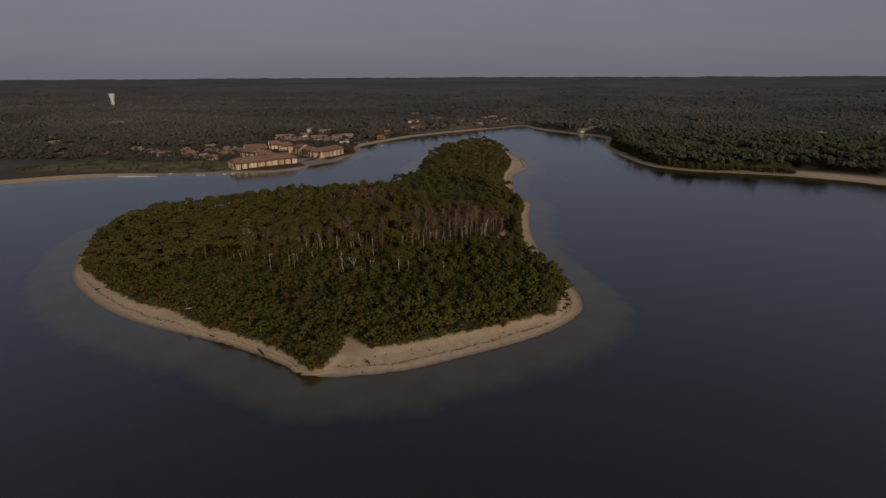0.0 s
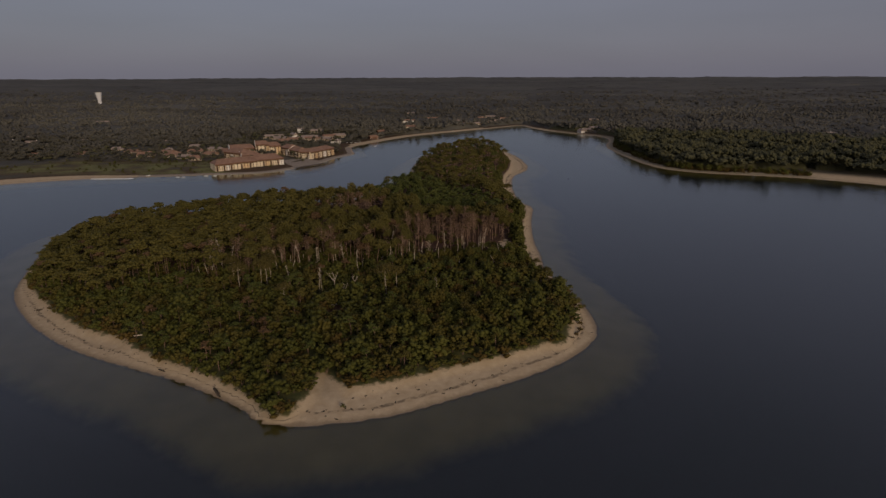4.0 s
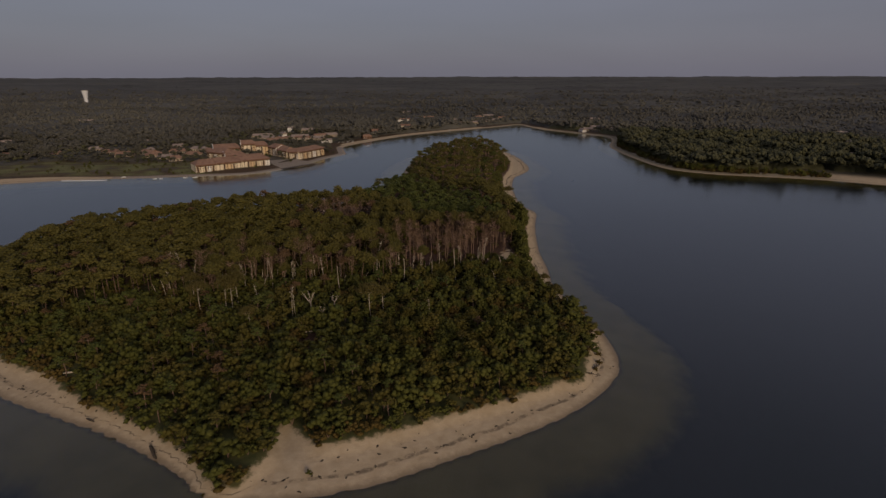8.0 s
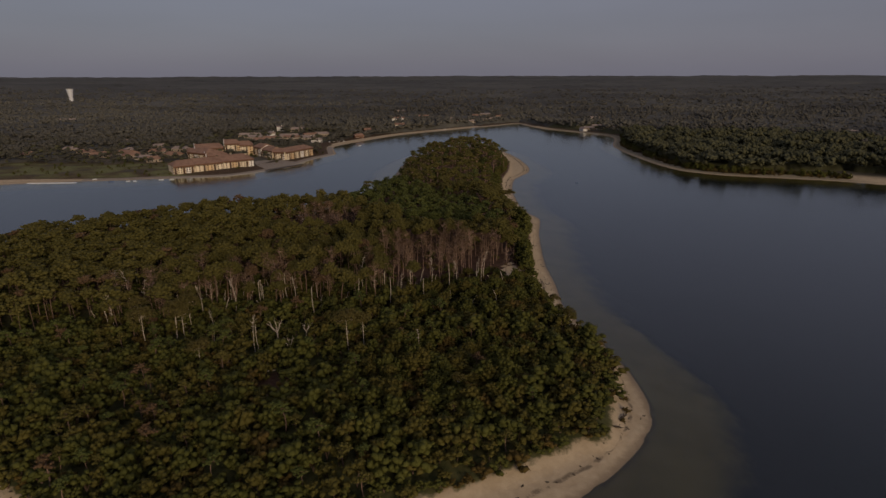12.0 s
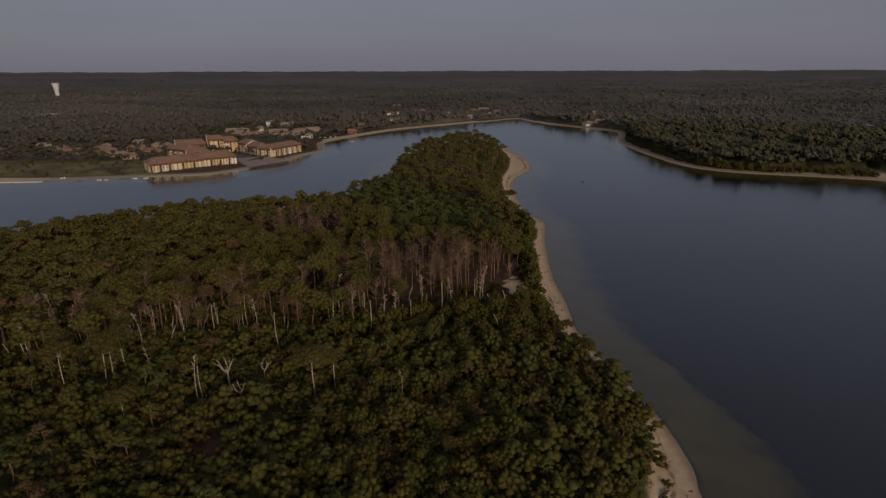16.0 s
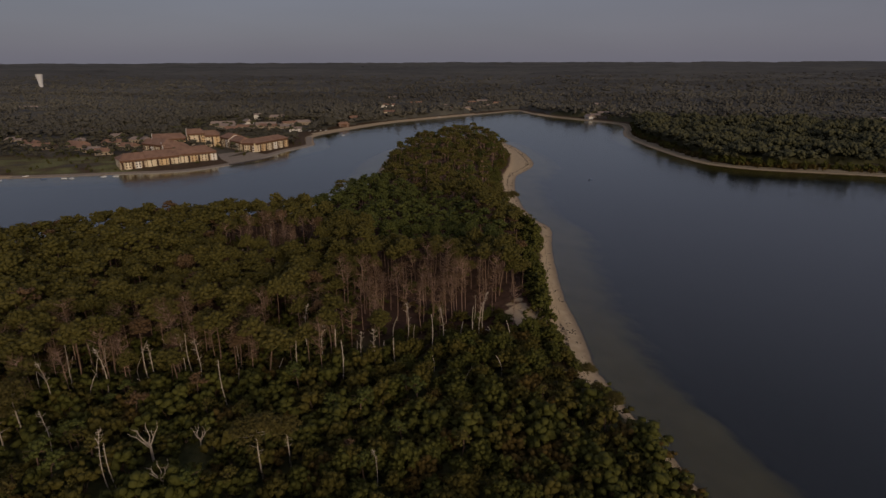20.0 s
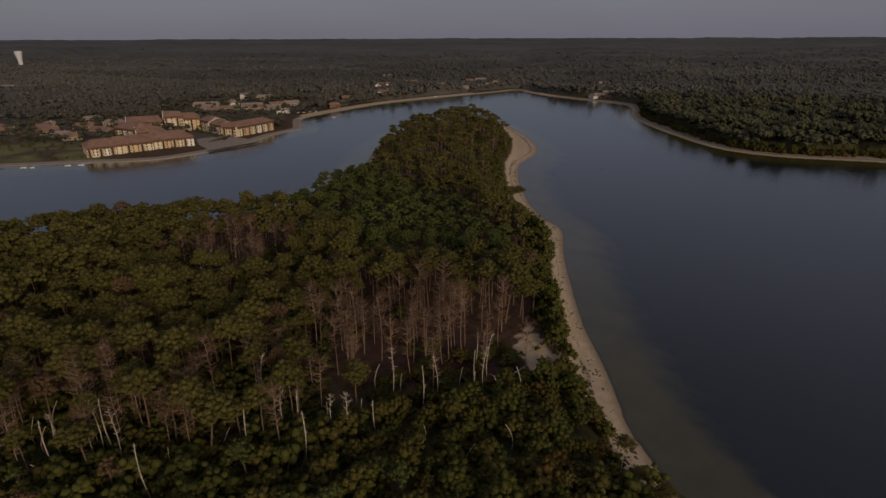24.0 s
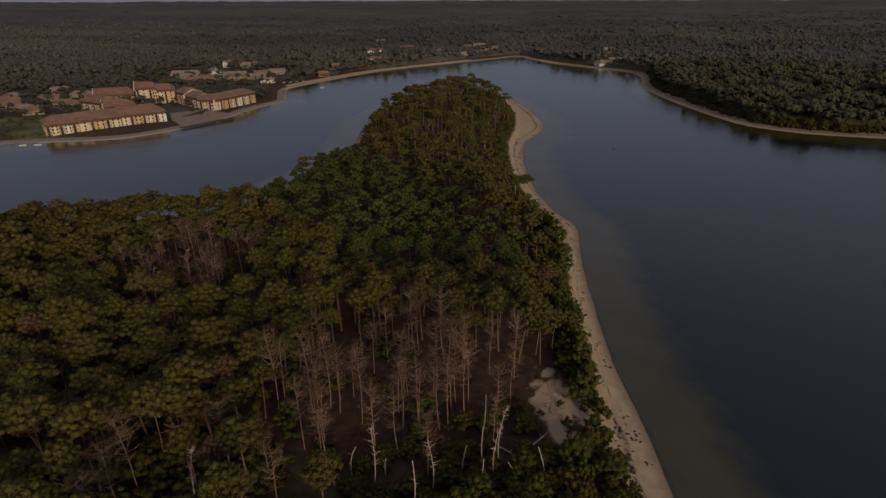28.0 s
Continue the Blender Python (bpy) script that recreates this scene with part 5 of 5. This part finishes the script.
rows[:, 6] += 5 * (rows[:, 0] > 200)
rows[:, 5] *= 1 + 0.25 * (rows[:, 0] > 200)
spread_out("lakeside_woods", "mixed pine woods around the lake shore", "woods", WOODS, rows, [M_HAZY_FAR, M_FAR_GREEN])


def parcel(q):
    """Forestry blocks of differing age: a factor on the height of the trees."""
    i, j = np.floor(q[:, 0] / 230 + 0.35 * np.sin(q[:, 1] / 300)), np.floor(q[:, 1] / 170 + 0.4 * np.sin(q[:, 0] / 260))
    return 0.78 + 0.42 * ((np.sin(i * 12.9898 + j * 78.233) * 43758.5453) % 1.0)


def hazy_canopy():
    """The roof of the pine forest, from the back of the lakeside woods to the horizon: a bumpy sheet, open round houses."""
    g = np.random.default_rng(21)
    r = 640 * np.exp(np.linspace(0, math.log(4870 / 640), 290))
    a = np.linspace(radians(-48), radians(48), 260)
    rr, aa = np.meshgrid(r, a, indexing="ij")
    q = np.stack([(rr * np.sin(aa)).ravel(), (rr * np.cos(aa)).ravel()], 1)
    q += g.normal(size=q.shape) * (rr.ravel() * 0.0022)[:, None]
    z, _, s, _ = relief(q)
    d = -s
    high = (8.4 + 1.2 * np.clip(rolling(q, 70), -1, 1)) * parcel(q) * np.where(q[:, 0] > 200, ease(d, 18, 30), ease(d, 16, 34)) * np.where(q[:, 0] > 200, np.where((q[:, 0] > 310) & (d < 24 + east_sand(q)), 0.0, 1.0), np.maximum(ease(rr.ravel(), 800, 860), ease(q[:, 1], 800, 840) * (d > 24)))
    high *= 0.5 + 0.5 * ease(rr.ravel(), 950, 1250)
    for x, y, w in SITES:
        high *= ease(np.hypot(q[:, 0] - x, np.where(q[:, 1] < y, (y - q[:, 1]) * 0.5, q[:, 1] - y)), w, w + 12)
    high *= np.where((q[:, 0] > 200) & (q[:, 1] < 1000), 1.2, 1.0) * np.where(rr.ravel() < 1400, g.uniform(0.8, 1.2, len(q)), g.uniform(0.8, 1.2, len(q)))
    high *= np.where((q[:, 0] > -300) & (q[:, 0] < -140) & (q[:, 1] > 850) & (q[:, 1] < 1000), 0.0, 1.0)
    z = z + np.where(high > 1.5, high, -6)
    n, m = rr.shape
    idx = np.arange(n * m).reshape(n, m)
    f = np.stack([idx[:-1, :-1], idx[:-1, 1:], idx[1:, 1:], idx[1:, :-1]], -1).reshape(-1, 4)[:, ::-1]
    me = mesh_from("far_woods", np.c_[q, z], f, [M_HAZY_CANOPY, M_FAR_GREEN], (q[f[:, 0], 0] > 200) & (np.hypot(q[f[:, 0], 0], q[f[:, 0], 1]) < 1150), True)
    tagged(new("far_woods", me), "pine forest to the horizon, raised far out to fit the view", "forest", kind="stuff")


hazy_canopy()
q = np.concatenate([scatter(rng, -1150, 1150, 700, 1500, 9.6), scatter(rng, -1900, 1900, 1500, 2700, 19)])
q = q[(np.abs(q[:, 0]) < 0.81 * q[:, 1] + 25) & (np.hypot(q[:, 0], q[:, 1]) > 900)]
d = -inside(q, LAKE)
q = q[(d > 22) & clear_of_sites(q) & (np.hypot(q[:, 0] + 890, q[:, 1] - 1549) > 10)]
q = q[rng.random(len(q)) > 0.8 * ease(q[:, 1], 1500, 2700)]
q = q[~((q[:, 0] > -300) & (q[:, 0] < -140) & (q[:, 1] > 850) & (q[:, 1] < 1000))]
rows = stand(q, rng, 4, 0.7, 1.25)
rows[:, 5] *= (0.72 + 0.3 * rng.random(len(rows))) * parcel(q)
wide = rows[:, 1] > 1500
rows[wide, 4] *= 1.5
TREETOPS = [(clump(230 + k, 2, 0, 1.6, 12.2, 6.8, 0.8, 0.62),) for k in range(4)]
spread_out("forest_trees", "pines rising from the flat forest behind the lake", "forest", TREETOPS, rows, [M_HAZY_CANOPY])

# garden trees between the houses and round the residence
q = np.concatenate([scatter(rng, -480, -118, 690, 850, 6.0), scatter(rng, -320, -130, 850, 1030, 6.5), scatter(rng, 240, 340, 1020, 1200, 6.5), scatter(rng, 430, 580, 630, 800, 7.0)])
keep = (-inside(q, LAKE) > 16) & (rng.random(len(q)) < 0.3)
for x, y, r in SITES:
    keep &= np.hypot(q[:, 0] - x, q[:, 1] - y) > min(r + 1.5, 12)
rows = stand(q[keep], rng, 5, 0.36, 0.75)
rows[:, 5] *= rng.uniform(0.85, 1.15, len(rows))
rows[:, 6] += 5 * (rng.random(len(rows)) < 0.45)
spread_out("garden_trees", "small pines and oaks between the houses", "trees", WOODS, rows, [M_HAZY_FAR, M_FAR_GREEN])

# bushes and hedges on the lawn before the houses, and at the edge of the residence
q = scatter(rng, -500, -120, 628, 800, 6.5)
d = -inside(q, LAKE)
keep = (d > 14) & (rng.random(len(q)) < np.where(q[:, 1] < 700, 0.16, 0.3))
for x, y, r in SITES:
    keep &= np.hypot(q[:, 0] - x, q[:, 1] - y) > min(r, 11)
rows = stand(q[keep], rng, 4, 0.35, 0.7)
spread_out("garden_bushes", "low green garden bushes and hedges by the houses", "bushes", SHRUBS_COARSE, rows, M_SCRUB)

rng = np.random.default_rng(31)
c = np.array(LAKE_EAST[8:22], float)
s = rng.uniform(0, len(c) - 1.001, 620)
k = s.astype(int)
dirs = c[k + 1] - c[k]
n = np.stack([dirs[:, 1], -dirs[:, 0]], 1) / np.linalg.norm(dirs, axis=1)[:, None]
q = c[k] + dirs * (s - k)[:, None] + n * rng.uniform(11.5, 23, 620)[:, None]
rows = stand(q, rng, 4, 0.7, 1.25)
rows[:, 6] = np.where(rng.random(620) < 0.6, 6, rows[:, 6])
spread_out("shore_heath", "russet heath and bushes under the shore pines", "bushes", SHRUBS_COARSE, rows, M_SCRUB)

# ---------- driftwood and seaweed on the island's beach ----------
rng = np.random.default_rng(5)
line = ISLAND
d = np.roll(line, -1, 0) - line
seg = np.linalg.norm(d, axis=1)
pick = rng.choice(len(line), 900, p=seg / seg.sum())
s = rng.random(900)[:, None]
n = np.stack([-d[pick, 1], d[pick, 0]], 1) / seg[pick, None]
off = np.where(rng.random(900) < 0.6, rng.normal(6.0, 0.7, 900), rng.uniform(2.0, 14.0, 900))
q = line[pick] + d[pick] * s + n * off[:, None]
side = (line[pick, 0] > 40) & (line[pick, 1] > 300)
more = (line[pick] + d[pick] * rng.random(900)[:, None] + n * (np.where(rng.random(900) < 0.5, 2.6, 5.8) + rng.normal(0, 0.3, 900))[:, None])[side]
q = np.concatenate([q, more, more + rng.normal(0, 0.8, more.shape)])
q = q[(inside(q, SCRUB) < 0.5) & (inside(q, ISLAND) > 1.0)]
weed_or_depth = []
for k in range(3):
    r2 = np.random.default_rng(300 + k)
    a = np.sort(r2.uniform(0, 6.28, 7))
    ring = np.c_[np.cos(a) * r2.uniform(0.4, 1.0, 7), np.sin(a) * r2.uniform(0.2, 0.5, 7), np.full(7, 0.05)]
    v = np.concatenate([ring, ring * [1.1, 1.1, 0] + [0, 0, -0.05], [[0, 0, 0.2]]])
    f = [(i, (i + 1) % 7, 14) for i in range(7)] + [(i + 7, (i + 1) % 7 + 7, (i + 1) % 7) for i in range(7)] + [(i + 7, (i + 1) % 7, i) for i in range(7)]
    weed_or_depth.append(((v, np.array(f)),))
rows = stand(q, rng, 3, 0.35, 1.1)
rows[:, 2] += 0.15
rows[:, 5] = 0.8
spread_out("seaweed", "dry dark seaweed and sticks strewn along the beach", "seaweed", weed_or_depth, rows, [M_WRACK])


def drift_log(x, y, turn, length, r, seed):
    z = relief(np.array([[x, y]]))[0][0]
    g = np.random.default_rng(seed)
    s = np.linspace(-0.5, 0.5, 7)
    pts = np.stack([s * length, 0.12 * length * np.sin(3 * s) * g.uniform(-1, 1), np.full(7, r * 0.8)], 1)
    rad = r * np.array([0.75, 1, 1.05, 1, 0.85, 0.7, 0.4])
    v, f = join([limb(pts, rad, 7), limb([pts[4], pts[4] + [0.4, 0.7, 0.5]], [r * 0.5, r * 0.2], 4)])
    ob = new("drift_log", mesh_from("drift_log", v, f, [M_WRACK if seed % 2 else M_DEAD]))
    ob.matrix_basis = pose(x, y, z, 0, 0, turn)
    tagged(ob, "dark weathered drift log lying on the sand" if seed % 2 else "bleached fallen trunk lying on the sand", "driftwood", "driftwood on the beach")


for k, (x, y, turn, ln, r) in enumerate([(-98, 213.5, -28, 3.5, 0.3), (-72.6, 198.6, -40, 6.5, 0.5), (57.5, 241, 30, 4.0, 0.4), (54, 236, -20, 3.0, 0.35), (-116, 236, 25, 7.0, 0.25),
                                          (-126, 241, 12, 5.0, 0.2), (36, 341, 50, 6.0, 0.2), (47, 238, 70, 3.0, 0.3), (-45, 262, 10, 7, 0.2), (29, 338, -35, 5, 0.16), (-178, 268, 30, 4, 0.3)]):
    drift_log(x, y, turn, ln, r, 2 * k if k in (4, 5, 6, 8, 9) else 2 * k + 1)
rows = np.array([(-29, 189, relief(np.array([[-29, 189]]))[0][0], 0.4, 0.35, 0.32, 0), (56, 246, 1.6, 1.0, 0.4, 0.32, 1), (50.5, 233, 1.5, 2.0, 0.45, 0.3, 0), (47, 343, 4.0, 2, 0.4, 0.3, 2),
                 (43, 352, 4.0, 1, 0.35, 0.25, 3), (38, 349, 4.0, 0, 0.35, 0.25, 0), (59.5, 244, 1, 1, 0.5, 0.4, 6), (61, 250, 1, 2, 0.45, 0.4, 6), (57, 239.5, 1, 0, 0.4, 0.3, 6), (62.5, 262, 1, 3, 0.5, 0.42, 1), (63.5, 272, 1, 3, 0.5, 0.42, 6),
                 (40, 361, 4, 0, 0.3, 0.22, 6), (43, 344, 4, 2, 0.3, 0.2, 6), (51, 349, 3, 1, 0.35, 0.25, 6), (52.5, 357, 3, 2, 0.3, 0.2, 0)])
rows[:, 2] = relief(rows[:, :2])[0] - 0.1
one_by_one("shrub", SHRUBS_FAR, rows, M_SCRUB, ["stem", "foliage", "foliage", "foliage"], "small windblown bush standing on bare sand", "shrub", "bushes on the sand")
